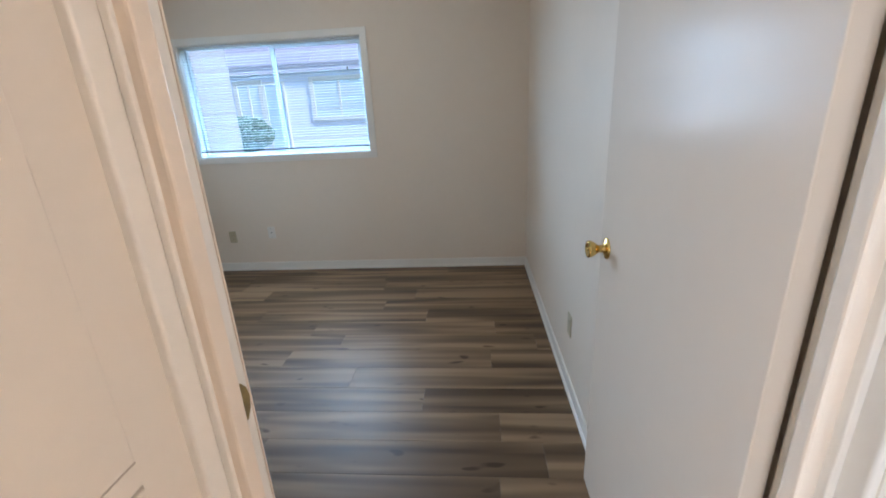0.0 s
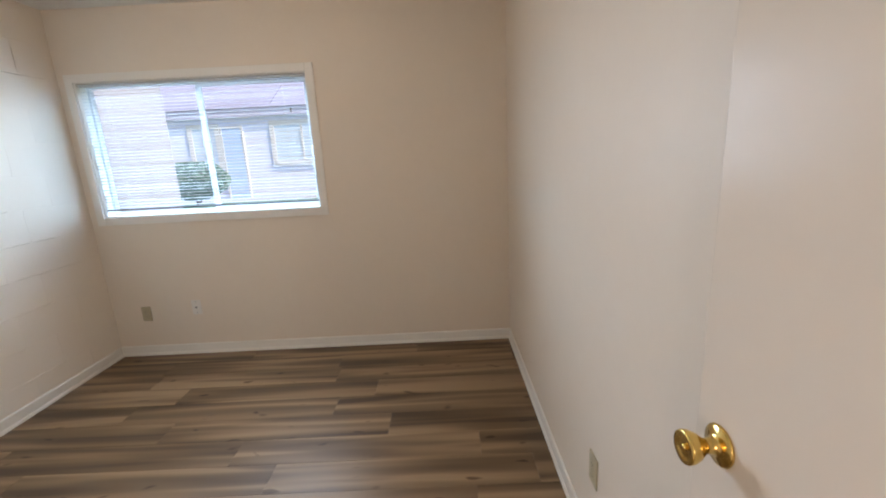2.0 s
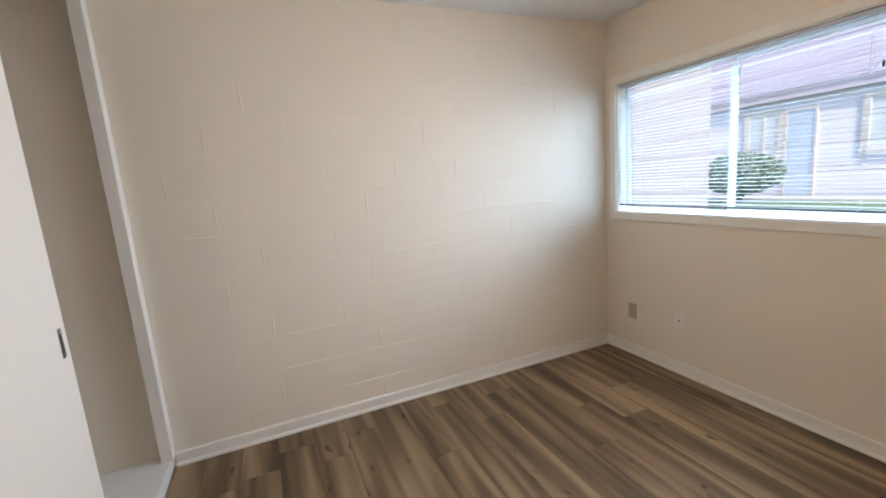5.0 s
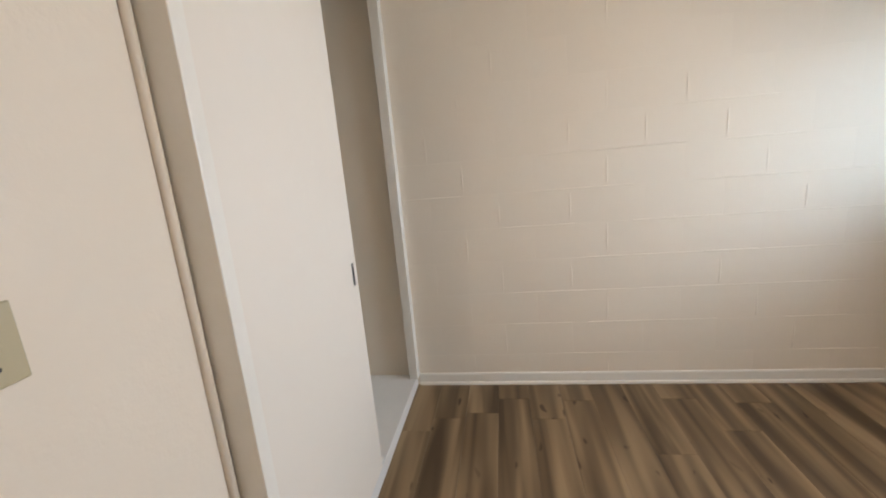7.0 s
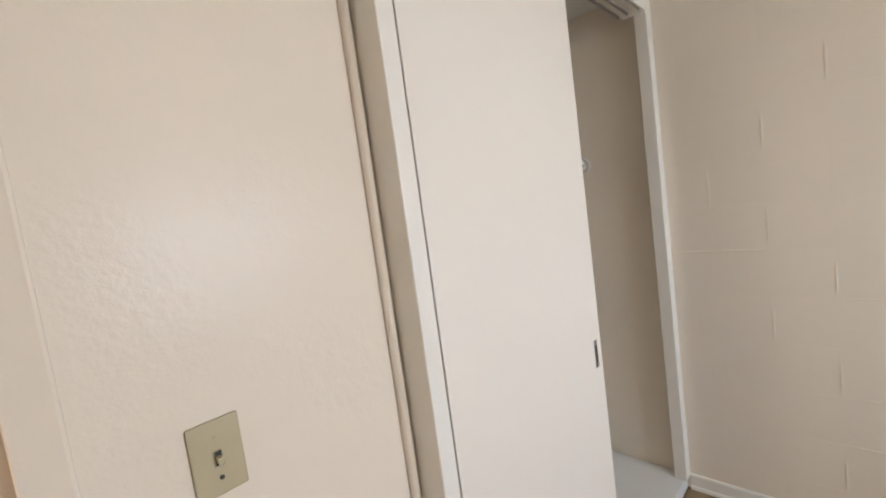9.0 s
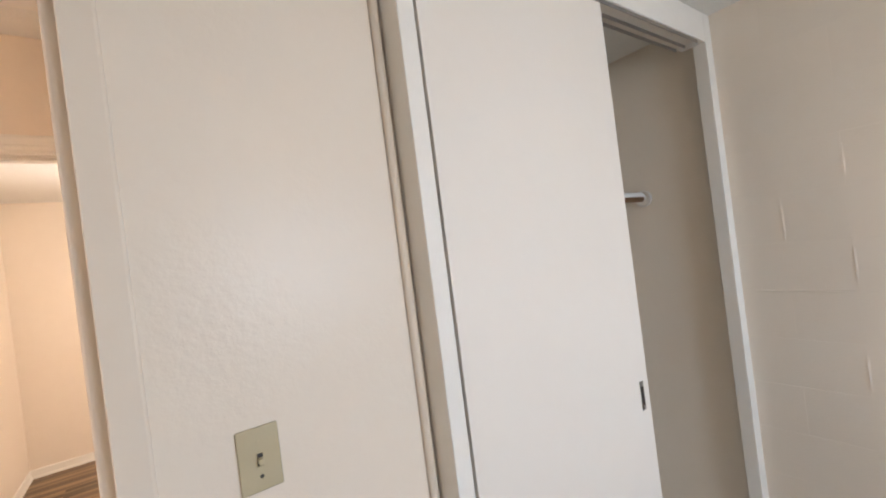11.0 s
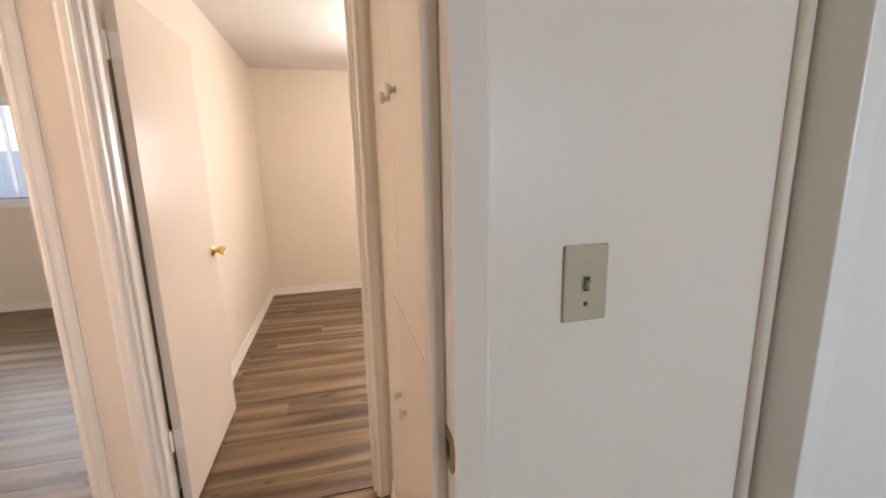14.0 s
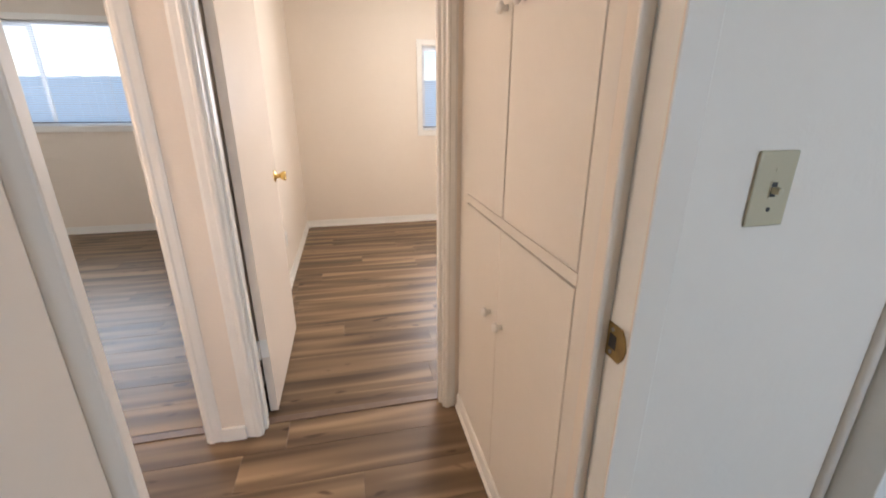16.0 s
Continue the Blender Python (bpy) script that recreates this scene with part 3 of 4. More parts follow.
# ---------------------------------------------------------------- linen cupboard in the hall
def linen_cupboard():
    c = thing("linen_cupboard", "cream gloss built-in linen cupboard, two pairs of doors with white knobs", "cupboard", (LIN_X, 0.0, 0.0))
    x0, x1 = -0.020, 0.0
    ya, yb = -0.052, 0.74
    lo0, lo1, up0, up1 = 0.10, 0.998, 1.032, 2.14
    part("face_frame", boxes((x0, x1, HALL_S + 0.001, ya, 0, H), (x0, x1, yb, HALL_N - 0.001, 0, H), (x0, x1, ya, yb, 0, lo0),
                             (x0, x1 + 0.001, ya, yb, lo1 + 0.0038, up0 - 0.0016), (x0, x1, ya, yb, up1, H)), LINEN, c)
    # near-black sheet close behind the doors: shade painted in for the gaps
    part("gap_shade_sheet", boxes((-0.034, -0.021, HALL_S + 0.001, HALL_N - 0.001, 0.0, H)), DARK, c)
    for (z0, z1, zk, mid, ka, kb, g) in ((lo0, lo1, 0.700, 0.315, 0.255, 0.360, 0.0011), (up0, up1, 1.575, 0.328, 0.290, 0.405, 0.0042)):
        for (a, b, k) in ((ya, mid, ka), (mid, yb, kb)):
            d = part("door", boxes((x0 + 0.002, x1 + 0.003, a + (g if a == mid else 0.001), b - (g if b == mid else 0.001), z0 + 0.001, z1 - 0.001), bevel=0.0025), LINEN, c)
            kn = lathe([(0.008, 0.003), (0.0065, 0.010), (0.0075, 0.014), (0.0145, 0.019), (0.0155, 0.025), (0.012, 0.030), (0.004, 0.0315)], 24, "X")
            part("knob", kn, WHITEPL, d, "small round white knob", smooth=True, at=(0, k, zk))
    return c


linen_cupboard()


# ---------------------------------------------------------------- windows
def slider_window(name, x0, x1, z0, z1, y, out, label, trim_w, left_trim):
    """Two-light aluminium sliding window in a wall whose room face is at y; out is the side of the open air."""
    w = structure(name, boxes(
        (x0 - left_trim, x0, y - out * 0.013, y + out * 0.0005, z0 - trim_w, z1 + trim_w), (x1, x1 + trim_w, y - out * 0.013, y + out * 0.0005, z0 - trim_w, z1 + trim_w),
        (x0, x1, y - out * 0.013, y + out * 0.0005, z1, z1 + trim_w), (x0, x1, y - out * 0.013, y + out * 0.0005, z0 - trim_w, z0), bevel=0.002), TRIM, label, "window")
    part("window_reveal", boxes((x0 - 0.001, x0 + 0.006, *sorted((y, y + out * 0.14)), z0, z1), (x1 - 0.006, x1 + 0.001, *sorted((y, y + out * 0.14)), z0, z1),
                                (x0 + 0.006, x1 - 0.006, *sorted((y, y + out * 0.14)), z1 - 0.006, z1 + 0.001), (x0 + 0.006, x1 - 0.006, *sorted((y, y + out * 0.14)), z0 - 0.001, z0 + 0.006)), TRIM, w)
    xm = (x0 + x1) / 2
    fy = (y + out * 0.085, y + out * 0.125)
    a, b = x0 + 0.0065, x1 - 0.0065
    c, d = z0 + 0.0065, z1 - 0.0065
    part("window_frame", boxes((a, a + 0.018, *sorted(fy), c, d), (b - 0.018, b, *sorted(fy), c, d), (a + 0.018, b - 0.018, *sorted(fy), d - 0.02, d), (a + 0.018, b - 0.018, *sorted(fy), c, c + 0.02), bevel=0.002), ALU, w)
    sy = (y + out * 0.080, y + out * 0.103)
    part("sliding_sash", boxes((xm - 0.017, xm + 0.017, *sorted(sy), c + 0.018, d - 0.018), (b - 0.040, b - 0.0185, *sorted(sy), c + 0.018, d - 0.018),
                               (xm + 0.017, b - 0.040, *sorted(sy), c + 0.018, c + 0.042), (xm + 0.017, b - 0.040, *sorted(sy), d - 0.042, d - 0.018), bevel=0.002), ALU, w)
    for (p, q, yy) in ((a + 0.018, xm, 0.112), (xm + 0.017, b - 0.040, 0.092)):
        pane = part("pane", boxes((p, q, *sorted((y + out * yy, y + out * (yy + 0.004))), c + 0.02, d - 0.02)), GLASS, w)
        pane.visible_shadow = False
    return w


slider_window("window_1", WX0, WX1, WZ0, WZ1, YN, 1, "white trimmed aluminium sliding window with a blind", 0.052, 0.052)
slider_window("window_2", FWX0, FWX1, FWZ0, FWZ1, FAR_Y, -1, "white trimmed sliding window of the far bedroom", 0.052, 0.052)
slider_window("window_3", LWX0, LWX1, LWZ0, LWZ1, LR_Y, -1, "white trimmed sliding window of the other room", 0.052, 0.052)


def mini_blind(x0, x1, z0, z1, y, out, tilt, label, gap):
    """Mini blind: head rail, slats, bottom rail, ladder cords and a tilt wand hook."""
    b = thing("mini_blind", label, "blind", ((x0 + x1) / 2, y, z1))
    hw = (x1 - x0) / 2
    drop = z1 - z0
    part("head_rail", boxes((-hw, hw, -0.014, 0.014, -0.015, -0.002), bevel=0.002), SLAT, b)
    part("bottom_rail", boxes((-hw + 0.002, hw - 0.002, -0.012, 0.012, -drop, -drop + 0.011), bevel=0.003), RAILMAT, b, "grey bottom rail")
    # one slat: a shallow arc, tilted a little
    bm = bmesh.new()
    rows = []
    for i in range(5):
        s = i / 4 - 0.5
        yy, zz = 0.0245 * s, 0.0028 * (1 - 4 * s * s)
        ca, sa = math.cos(tilt), math.sin(tilt)
        yy, zz = yy * ca - zz * sa, yy * sa + zz * ca
        rows.append([bm.verts.new((xx, yy, zz)) for xx in (-hw + 0.003, hw - 0.003)])
    for p, q in zip(rows, rows[1:]):
        bm.faces.new((p[0], p[1], q[1], q[0]))
    ext = bmesh.ops.extrude_face_region(bm, geom=list(bm.faces))
    for v in [g for g in ext["geom"] if isinstance(g, bmesh.types.BMVert)]:
        v.co.z -= 0.0004
    bmesh.ops.recalc_face_normals(bm, faces=bm.faces)
    me = to_mesh("slat", bm, SLAT, True)
    z = -0.028
    while z > -drop + gap:
        s = new("slat", me)
        s.parent = b
        s.location = (random.uniform(-0.001, 0.001), 0, z)
        s.rotation_euler = (random.uniform(-0.025, 0.025), 0, 0)
        z -= 0.0212
    for xx in (-hw * 0.78, 0.0, hw * 0.78):
        part("ladder_cord", boxes((xx - 0.0008, xx + 0.0008, -0.0132, -0.0122, -drop, -0.025), (xx - 0.0008, xx + 0.0008, 0.0122, 0.0132, -drop, -0.025)), SLAT, b)
    return b


blind = mini_blind(WX0 + 0.009, WX1 - 0.009, 1.118, WZ1 - 0.008, YN + 0.030, 1, radians(8), "white aluminium mini blind, lowered with slats open", 0.014)
tassel = part("wand_hook", lathe([(0.003, 0.0), (0.006, 0.008), (0.0055, 0.022), (0.002, 0.028)], 12), DARKMETAL, blind, "small dark tilter hook", smooth=True, at=(0.645, -0.022, -0.245))
mini_blind(LWX0 + 0.012, LWX1 - 0.012, 1.165, LWZ1 - 0.008, LR_Y - 0.030, -1, radians(6), "white aluminium mini blind of the other room", 0.014)
mini_blind(FWX0 + 0.012, FWX1 - 0.012, 1.095, FWZ1 - 0.008, FAR_Y - 0.030, -1, radians(6), "white aluminium mini blind of the far bedroom", 0.014)


# ---------------------------------------------------------------- switches and outlets
def plate_base(name, label, category, w, h, mat, at, turn, group=""):
    """A wall plate in the xz plane, facing -y before the turn about z."""
    t = thing(name, label, category, at, group)
    t.rotation_euler = (0, 0, turn)
    part("plate", boxes((-w / 2, w / 2, -0.0055, 0.0, -h / 2, h / 2), bevel=0.003), mat, t)
    return t


def screw(parent, x, z):
    return part("screw", lathe([(0.0032, -0.0055), (0.0030, -0.0064)], 12, "Y"), STEEL, parent, at=(x, 0, z))


def light_switch(at, turn):
    t = plate_base("light_switch", "ivory plastic toggle switch plate with raised edge", "light switch", 0.0705, 0.113, IVORY, at, turn)
    part("bezel", boxes((-0.0065, 0.0065, -0.0068, -0.0055, -0.0125, 0.0125), bevel=0.001), IVORY, t)
    lever = boxes((-0.0040, 0.0040, -0.0190, -0.006, -0.006, 0.004), bevel=0.0015)
    part("toggle", lever, IVORY, t)
    part("toggle_slot", boxes((-0.0048, 0.0048, -0.0072, -0.0068, -0.0108, 0.0108)), DARKMETAL, t)
    part("screw", lathe([(0.0032, -0.0055), (0.0030, -0.0064)], 12, "Y"), IVORY, t, at=(0, 0, 0.030))
    part("screw", lathe([(0.0036, -0.0055), (0.0034, -0.0064)], 12, "Y"), DARKMETAL, t, "dark slotted screw", at=(0, 0, -0.030))
    return t


light_switch((-0.588, YS, 1.226), math.pi)


def duplex_outlet(at, turn, mat, label, recept):
    t = plate_base("wall_outlet", label, "outlet", 0.0705, 0.113, mat, at, turn, "wall outlets")
    for zz in (-0.0195, 0.0195):
        f = part("receptacle", boxes((-0.0165, 0.0165, -0.0072, -0.0055, zz - 0.0135, zz + 0.0135), bevel=0.001), recept, t)
        part("slot", boxes((-0.0075, -0.0055, -0.0076, -0.0072, zz - 0.002, zz + 0.006), (0.0055, 0.0075, -0.0076, -0.0072, zz - 0.002, zz + 0.006),
                           (-0.002, 0.002, -0.0076, -0.0072, zz - 0.009, zz - 0.005)), DARK, f)
    screw(t, 0, 0.0)
    return t


duplex_outlet((-2.340, YN, 0.335), 0, IVORY, "ivory duplex outlet low on the window wall", IVORY)
cable = plate_base("cable_plate", "white cable socket plate low on the window wall", "socket", 0.0705, 0.113, WHITEPL, (-1.955, YN, 0.370), 0)
part("socket", lathe([(0.0055, -0.005), (0.0052, -0.014), (0.004, -0.0145)], 18, "Y"), DARKMETAL, cable, "dark threaded cable socket", smooth=True)
screw(cable, 0, 0.042), screw(cable, 0, -0.042)
duplex_outlet((XE, 2.27, 0.345), -math.pi / 2, IVORY, "ivory duplex outlet beside the open door", IVORY)
duplex_outlet((FAR_X, -1.84, 0.36), -math.pi / 2, WHITEPL, "white duplex outlet in the far bedroom", WHITEPL)


# lamps on the ceilings
def flush_lamp(x, y, label, base=BRASS):
    l = thing("ceiling_lamp", label, "ceiling lamp", (x, y, H))
    part("base", lathe([(0.13, -0.001), (0.135, -0.012), (0.125, -0.022), (0.05, -0.022)], 36), base, l, smooth=True)
    part("shade", lathe([(0.12, -0.022), (0.118, -0.045), (0.10, -0.075), (0.06, -0.095), (0.01, -0.102)], 36), LAMPGLASS, l, "opal glass bowl", smooth=True)
    return l


flush_lamp(2.45, 0.36, "lit opal glass hall ceiling lamp on a brass base")
flush_lamp(-1.09, 2.60, "lit opal glass bedroom ceiling lamp on a brass base")
flush_lamp(2.10, -2.20, "small opal glass ceiling lamp in the other room", WHITEPL)
flush_lamp(-0.9, -1.85, "lit opal glass ceiling lamp in the far bedroom")

# ---------------------------------------------------------------- outside
ground = structure("ground", extrude_profile([(-400, -0.6), (-400, -0.2), (6.0, -0.2), (8.0, -0.08), (11.0, 0.28), (12.0, 0.33), (400, 0.33), (400, -0.6)], 800, "X"), LAWN,
                   "green mown lawn that rises towards the house opposite", "ground")
ground.location.x = -400
# unseen slab added over the ceilings; its overhang shades the back windows
structure("unseen_roof", boxes((XW - 0.7, 5.4, LR_Y - 0.75, YN + 0.14, H + 0.12, H + 0.22)), EXT, "unseen flat roof slab over the apartment, added to keep sun off the back windows", "roof")


def opposite_house():
    h = thing("house", "single-storey lavender house with a pinkish shingle roof across the lawn, haze blue in its colours", "house", (-5.0, 14.0, -0.2))
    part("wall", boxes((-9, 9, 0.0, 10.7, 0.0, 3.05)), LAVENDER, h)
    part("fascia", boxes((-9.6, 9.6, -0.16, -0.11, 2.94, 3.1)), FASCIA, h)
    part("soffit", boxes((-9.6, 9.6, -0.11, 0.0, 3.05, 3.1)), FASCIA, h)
    roof = part("roof", extrude_profile([(-0.18, 3.08), (-0.18, 3.15), (5.6, 6.6), (11.2, 3.15), (11.2, 3.08)], 19.2, "X"), ROOFMAT, h, "pinkish asphalt shingle roof, coloured blue for haze", at=(-9.6, 0, 0))
    shingle = to_mesh("shingle", boxes((0, 9.55, 0.0, 0.32, 0.0, 0.02)), ROOFMAT)
    slope = math.atan2(3.45, 5.78)
    for i in range(22):
        for j in range(2):
            s = new("shingle_course", shingle)
            s.parent = roof
            d = i * 0.31
            s.location = (0.02 + j * 9.6, -0.18 + d * math.cos(slope), 3.16 + d * math.sin(slope))
            s.rotation_euler = (slope + 0.03, 0, 0)
    for x0, x1, z0, z1 in ((-0.15, 1.75, 1.48, 2.80), (-2.62, -1.66, 1.45, 2.78), (4.2, 6.2, 1.48, 2.80), (-7.2, -5.4, 1.48, 2.80)):
        w = part("window", boxes((x0, x0 + 0.14, -0.05, 0.0, z0, z1), (x1 - 0.14, x1, -0.05, 0.0, z0, z1), (x0 + 0.14, x1 - 0.14, -0.05, 0.0, z1 - 0.14, z1), (x0 + 0.14, x1 - 0.14, -0.08, 0.0, z0, z0 + 0.14), bevel=0.006), SLAT, h, "white framed window")
        part("pane", boxes((x0 + 0.14, x1 - 0.14, -0.02, -0.006, z0 + 0.14, z1 - 0.14)), FARPANE, w)
        part("mullion", boxes(((x0 + x1) / 2 - 0.03, (x0 + x1) / 2 + 0.03, -0.045, -0.02, z0 + 0.14, z1 - 0.14)), SLAT, w)
    d = part("door", boxes((-1.58, -1.02, -0.04, 0.0, 0.5, 2.62), bevel=0.005), BLUEDOOR, h, "blue front door")
    part("door_frame", boxes((-1.65, -1.585, -0.06, 0.0, 0.5, 2.70), (-1.015, -0.95, -0.06, 0.0, 0.5, 2.70), (-1.585, -1.015, -0.06, 0.0, 2.625, 2.70), bevel=0.005), SLAT, d)
    return h


opposite_house()

wing = thing("neighbour_wing", "white stucco wing wall that stands out beside the window, colour darkened and blued for haze", "building", (-3.4, 4.30, -0.2))
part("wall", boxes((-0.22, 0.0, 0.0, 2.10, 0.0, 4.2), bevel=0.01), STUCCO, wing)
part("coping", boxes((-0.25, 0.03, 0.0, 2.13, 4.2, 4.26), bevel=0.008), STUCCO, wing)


def bush(at, rx, ry, rz, middle, leaves, seed):
    """Clipped round bush: a few stems and many small leaves in an uneven crown."""
    rnd = random.Random(seed)
    b = thing("bush", "round clipped dark green bush on the lawn, paled for haze", "bush", at)
    stems = bmesh.new()
    for i in range(7):
        a = rnd.uniform(0, 6.28)
        r = rnd.uniform(0.1, 0.5)
        top = Vector((math.cos(a) * r * rx, math.sin(a) * r * ry, middle))
        m = Vector((0, 0, 1)).rotation_difference(top.normalized()).to_matrix().to_4x4()
        bmesh.ops.create_cone(stems, cap_ends=True, segments=7, radius1=0.03, radius2=0.012, depth=top.length,
                              matrix=Matrix.Translation(top / 2) @ m)
    part("stems", stems, TWIG, b)
    verts, faces = [], []
    for i in range(leaves):
        u, v = rnd.uniform(-1, 1), rnd.uniform(0, 6.28)
        q = math.sqrt(1 - u * u)
        d = Vector((q * math.cos(v), q * math.sin(v), u))
        wob = 1 + 0.10 * noise.noise(d * 2.6) + 0.05 * noise.noise(d * 7)
        rad = rnd.uniform(0.72, 1.0) ** 0.5 * wob
        p = Vector((d.x * rx, d.y * ry, d.z * rz)) * rad + Vector((0, 0, middle))
        e = Euler((rnd.uniform(0, 6.28), rnd.uniform(0, 6.28), rnd.uniform(0, 6.28))).to_matrix()
        s = rnd.uniform(0.035, 0.06)
        k = len(verts)
        for c in ((-0.5, 0, 0), (0, -0.9, 0.12), (0.5, 0, 0), (0, 0.9, 0.12)):
            verts.append(p + e @ (Vector(c) * s))
        faces.append((k, k + 1, k + 2, k + 3))
    me = bpy.data.meshes.new("crown")
    me.from_pydata(verts, [], faces)
    me.materials.append(LEAF)
    c = new("crown", me)
    c.parent = b
    c["label"] = "dense small dark green leaves, colour paled for haze"
    return b


structure("pavement", boxes((-30, 20, 12.9, 13.9, 0.30, 0.345), bevel=0.01), CONCRETE, "pale concrete path along the house opposite", "path")
bush((-6.67, 12.3, 0.32), 0.90, 0.55, 0.50, 0.68, 9000, 3)

# unseen pale slab, added so that sunlight bounces onto the shaded fence
structure("bounce_slab", boxes((-6, 11, -10.4, -3.95, -0.22, -0.19)), CONCRETE, "unseen pale concrete slab behind the back rooms, added to bounce light onto the fence", "pavement")
# painted board fence behind the back rooms
fence = thing("board_fence", "pale blue painted board fence behind the back rooms", "fence", (0, -10.5, -0.2))
plank_me = to_mesh("board", boxes((0.002, 0.178, -0.011, 0.011, 0.04, 2.16), bevel=0.002, seg=1), FENCE)
for i in range(96):
    s = new("board", plank_me)
    s.parent = fence
    s.location = (-6.0 + i * 0.18, 0, random.uniform(-0.01, 0.01))
part("fence_rail", boxes((-6, 11.2, -0.05, -0.012, 0.35, 0.44), bevel=0.003), FENCE, fence)
part("fence_rail", boxes((-6, 11.2, -0.05, -0.012, 1.55, 1.64), bevel=0.003), FENCE, fence)

# ---------------------------------------------------------------- pieces: concrete blocks of the west wall
def block_mesh(length, height, eases):
    """Face of one block at x = 0 facing +x; eases: how far each edge (low, far, top, near) is rounded off under the paint."""
    bm = bmesh.new()
    lo, fa, to, ne = eases
    k = 0.75
    ring0 = [bm.verts.new((-0.006, y, z)) for y, z in ((0, 0), (length, 0), (length, height), (0, height))]
    ring1 = [bm.verts.new((-d, y, z)) for d, y, z in ((max(lo, ne) * k, 0, 0), (max(lo, fa) * k, length, 0), (max(to, fa) * k, length, height), (max(to, ne) * k, 0, height))]
    ring2 = [bm.verts.new((0, y, z)) for y, z in ((ne, lo), (length - fa, lo), (length - fa, height - to), (ne, height - to))]
    for r, q in ((ring0, ring1), (ring1, ring2)):
        for i in range(4):
            bm.faces.new((r[i], r[(i + 1) % 4], q[(i + 1) % 4], q[i]))
    bm.faces.new(ring2)
    bmesh.ops.recalc_face_normals(bm, faces=bm.faces)
    return to_mesh("block", bm, BLOCK)


rb = random.Random(11)
for k in range(12):
    z0, z1 = k * 0.2, k * 0.2 + 0.2
    if k == 11:
        z1 = H + 0.002
    y = 0.77 if k % 2 else 0.97
    while y < YN:
        a, b = max(y, 0.94), min(y + 0.4, YN)
        if b - a > 0.03:
            eases = [rb.choice((0.0002, 0.0003, 0.0004, 0.0006, 0.0009)) for _ in range(4)]
            o = new("block", block_mesh(b - a, z1 - z0, eases))
            o.parent = wall_west
            o.location = (XW + rb.uniform(-0.0003, 0.0003), a, z0)
        y += 0.4

# mortar left proud under the paint: short upright ridges at some head joints, long thin ones along some bed joints
HEAD_RIDGES = {0: (2.17,), 1: (1.57, 3.17), 2: (2.17, 2.97), 3: (1.57, 1.97, 2.77), 4: (1.37, 2.17), 5: (1.57, 1.97, 3.17), 6: (1.37, 2.17, 2.97),
               7: (1.17, 1.97, 2.37, 2.77), 8: (2.17, 2.57, 1.37), 9: (1.57, 3.57), 10: (2.17, 3.77)}
BED_RIDGES = {1: ((1.9, 2.3), (3.2, 3.6)), 2: ((1.59, 1.97), (2.05, 2.78), (3.1, 3.5)), 3: ((1.62, 2.3), (2.34, 3.62)), 4: ((2.07, 3.9),), 5: ((1.59, 2.0), (2.3, 3.75)),
              6: ((1.03, 1.36), (1.75, 2.32), (2.6, 3.5)), 7: ((1.8, 2.6), (2.75, 3.2)), 8: ((2.5, 3.0),), 10: ((3.2, 3.95),)}


def ridge(name, y0, y1, z0, z1, proud):
    """A worn ridge of mortar whose height swells and dies out along its length."""
    bm = bmesh.new()
    upright = (z1 - z0) > (y1 - y0)
    n = max(4, int(max(z1 - z0, y1 - y0) / 0.03))
    half = min(z1 - z0, y1 - y0) / 2
    rings = []
    for i in range(n + 1):
        f = i / n
        swell = proud * (0.12 if i in (0, n) else rb.uniform(0.55, 1.1))
        off = rb.uniform(-0.0008, 0.0008)
        ring = []
        for a, h in ((-1.0, -0.001), (-0.45, swell), (0.45, swell), (1.0, -0.001)):
            if upright:
                ring.append(bm.verts.new((h, (y0 + y1) / 2 + a * half + off, z0 + f * (z1 - z0))))
            else:
                ring.append(bm.verts.new((h, y0 + f * (y1 - y0), (z0 + z1) / 2 + a * half + off)))
        rings.append(ring)
    for p, q in zip(rings, rings[1:]):
        for k in range(3):
            bm.faces.new((p[k], p[k + 1], q[k + 1], q[k]))
    bmesh.ops.recalc_face_normals(bm, faces=bm.faces)
    if sum(f.normal.x for f in bm.faces) < 0:
        bmesh.ops.reverse_faces(bm, faces=bm.faces)
    return part(name, bm, BLOCK, wall_west, at=(XW, 0, 0))


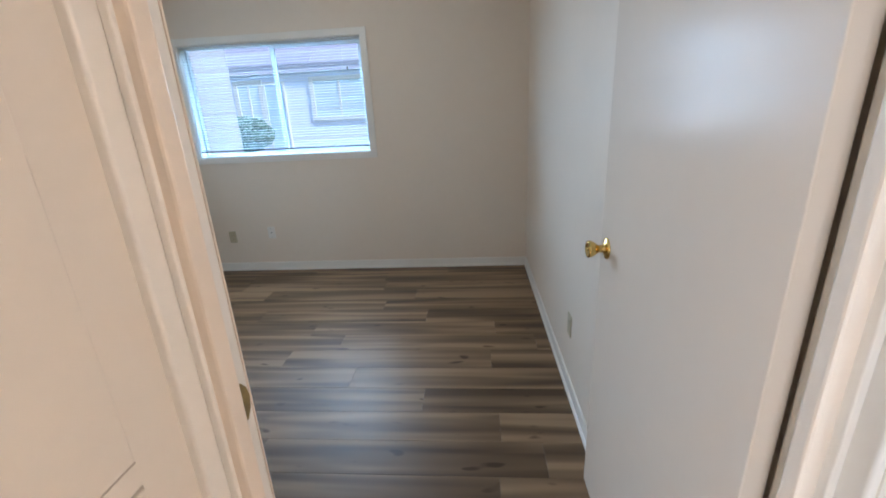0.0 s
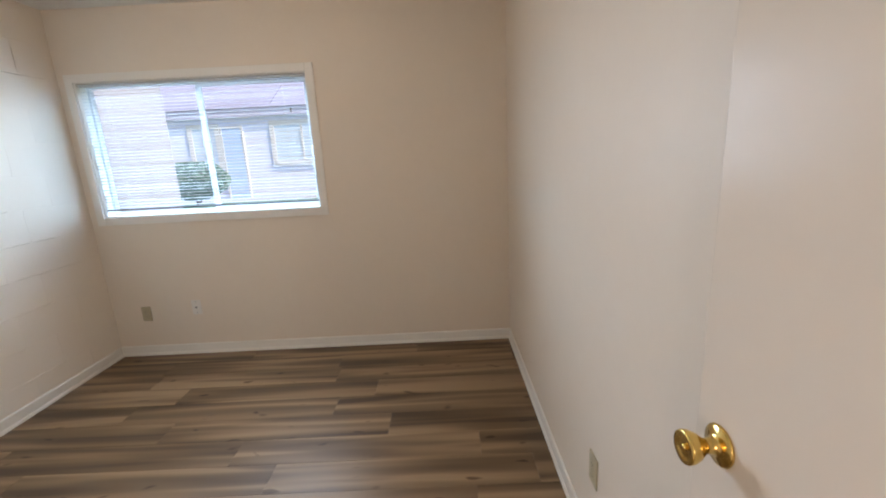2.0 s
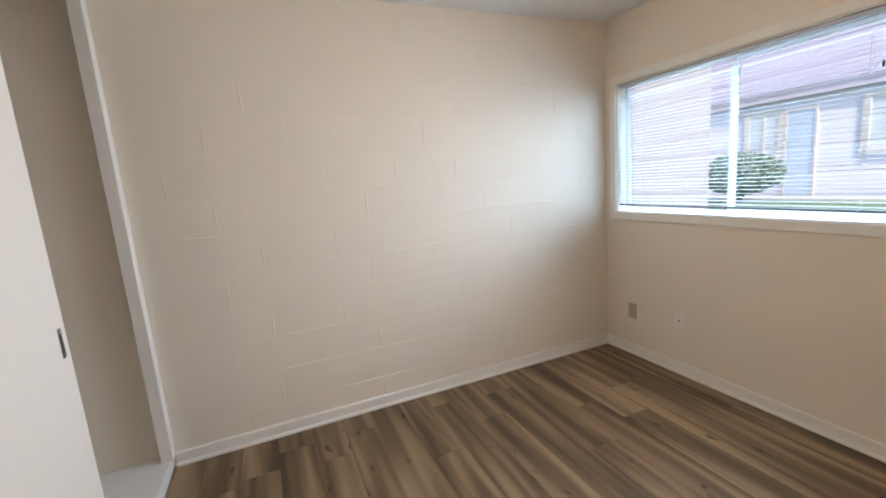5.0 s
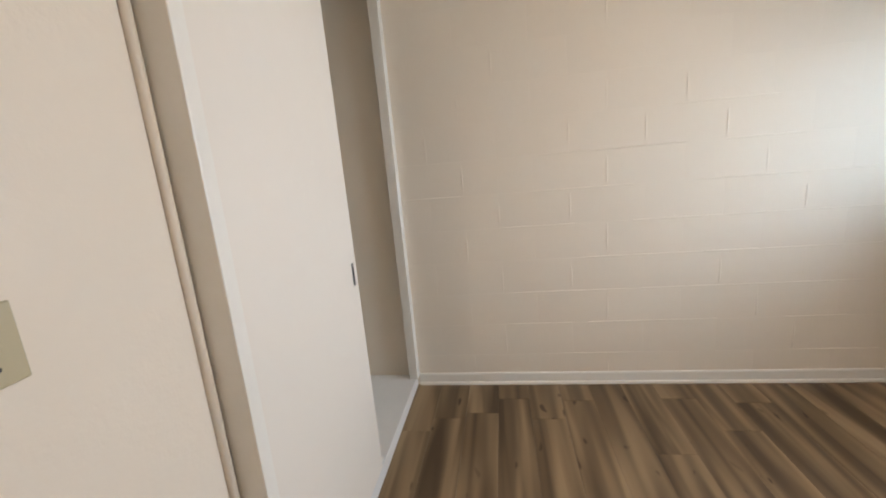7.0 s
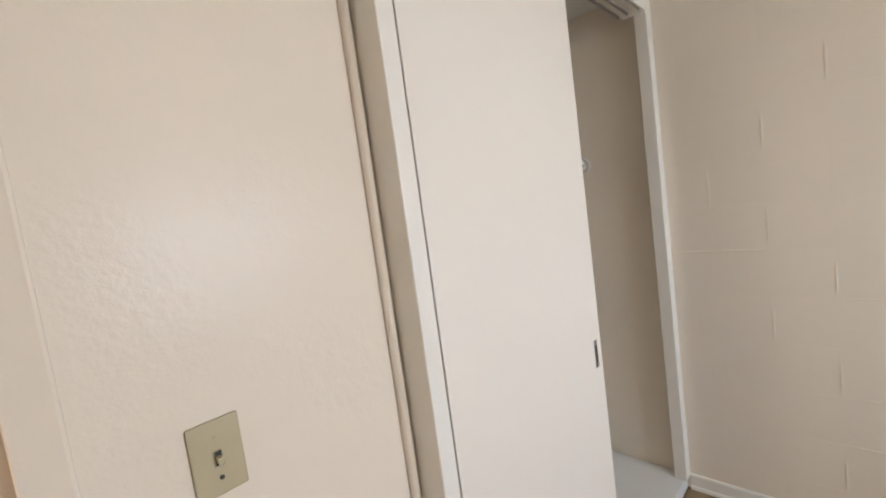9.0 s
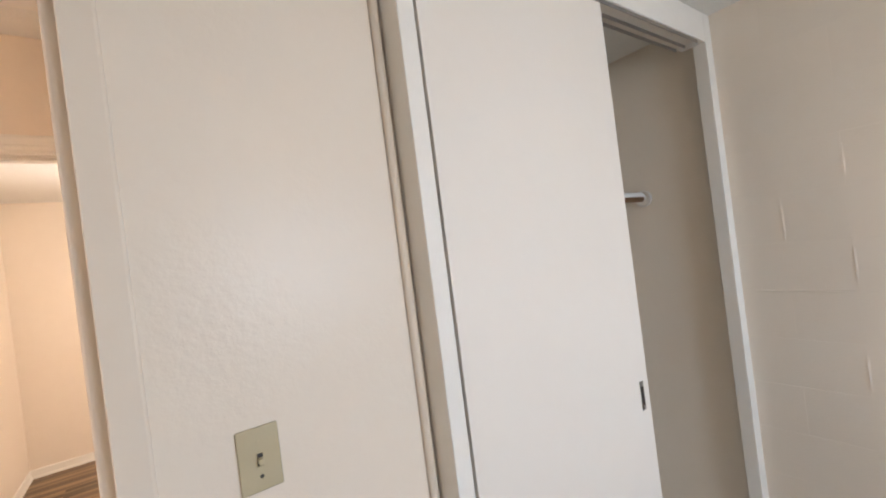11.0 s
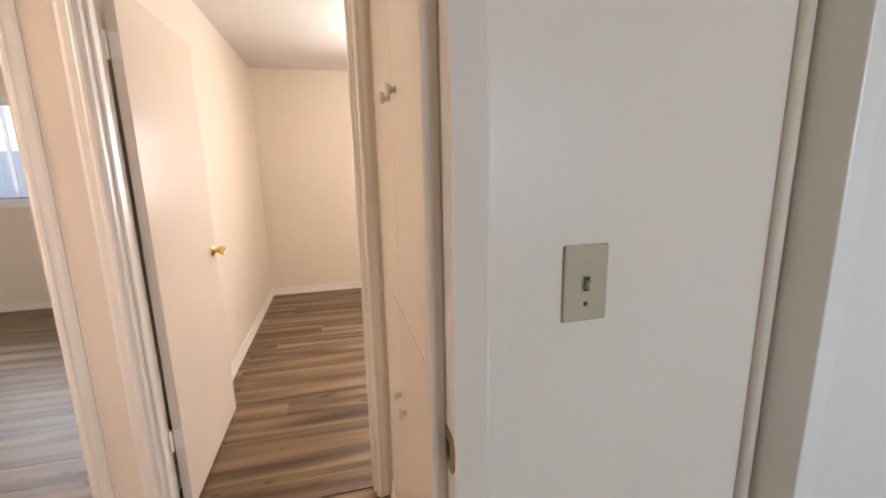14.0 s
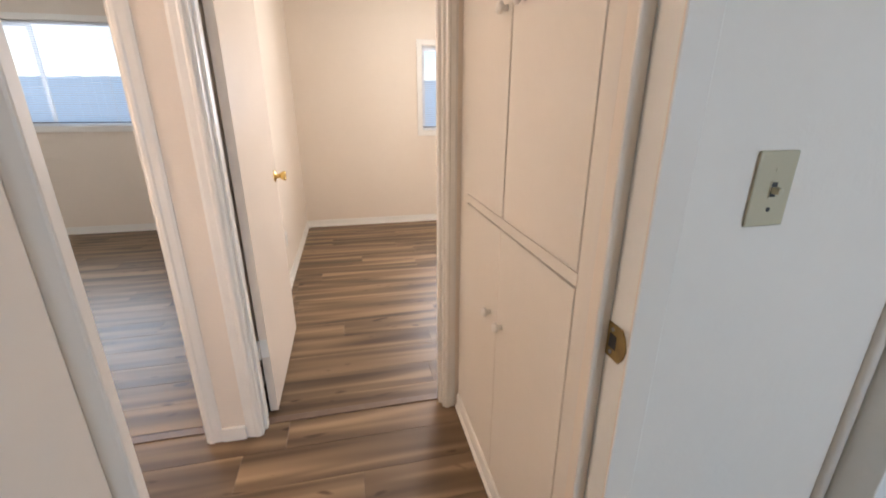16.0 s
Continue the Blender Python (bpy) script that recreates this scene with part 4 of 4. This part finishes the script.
for k, places in HEAD_RIDGES.items():
    for y in places:
        low = k * 0.2 + rb.uniform(0.008, 0.04)
        ridge("mortar_ridge", y - 0.0055, y + 0.0055, low, low + rb.uniform(0.11, 0.155), 0.0034)
for k, runs in BED_RIDGES.items():
    for ya, yb in runs:
        y = ya
        while y < yb - 0.03:
            e = min(y + rb.uniform(0.22, 0.55), yb)
            ridge("mortar_ridge", y, e, k * 0.2 - 0.0042, k * 0.2 + 0.0042, 0.0046)
            y = e + rb.uniform(0.0, 0.04)

# ---------------------------------------------------------------- pieces: floor planks
PW, PL, GAP = 0.182, 1.22, 0.0006
plank_cache = {}


def plank_mesh(length, width):
    bm = bmesh.new()
    c = 0.0010
    low = [bm.verts.new((x, y, -0.006)) for x, y in ((0, 0), (length, 0), (length, width), (0, width))]
    mid = [bm.verts.new((x, y, -c * 0.6)) for x, y in ((0, 0), (length, 0), (length, width), (0, width))]
    top = [bm.verts.new((x, y, 0)) for x, y in ((c, c), (length - c, c), (length - c, width - c), (c, width - c))]
    for r, q in ((low, mid), (mid, top)):
        for i in range(4):
            bm.faces.new((r[i], r[(i + 1) % 4], q[(i + 1) % 4], q[i]))
    bm.faces.new(top)
    bmesh.ops.recalc_face_normals(bm, faces=bm.faces)
    return to_mesh("plank", bm, PLANK)


def lay_planks(x0, x1, y0, y1, seed, shift=0.0):
    rnd = random.Random(seed)
    y = y0 - shift
    while y < y1 - 0.004:
        ya, yb = max(y, y0), min(y + PW, y1)
        x = x0 - rnd.uniform(0.15, 1.1)
        while x < x1 - 0.004:
            xa, xb = max(x, x0), min(x + PL, x1)
            if xb - xa > 0.01 and yb - ya > 0.01:
                key = (round(xb - xa, 3), round(yb - ya, 3))
                if key not in plank_cache:
                    plank_cache[key] = plank_mesh(xb - xa - GAP, yb - ya - GAP)
                o = new("plank", plank_cache[key])
                o.parent = floor
                o.location = (xa, ya, 0)
            x += PL
        y += PW


lay_planks(XW, XE, YS + 0.035, YN, 5)
lay_planks(DOOR_L, DOOR_R, HALL_N, YS + 0.035, 6)
lay_planks(LIN_X, 3.2, HALL_S - 0.075, HALL_N, 7)
lay_planks(-2.6, FAR_X, FAR_Y, HALL_S - 0.075, 8)
lay_planks(FAR_X + 0.09, 4.8, LR_Y, HALL_S - 0.075, 9)
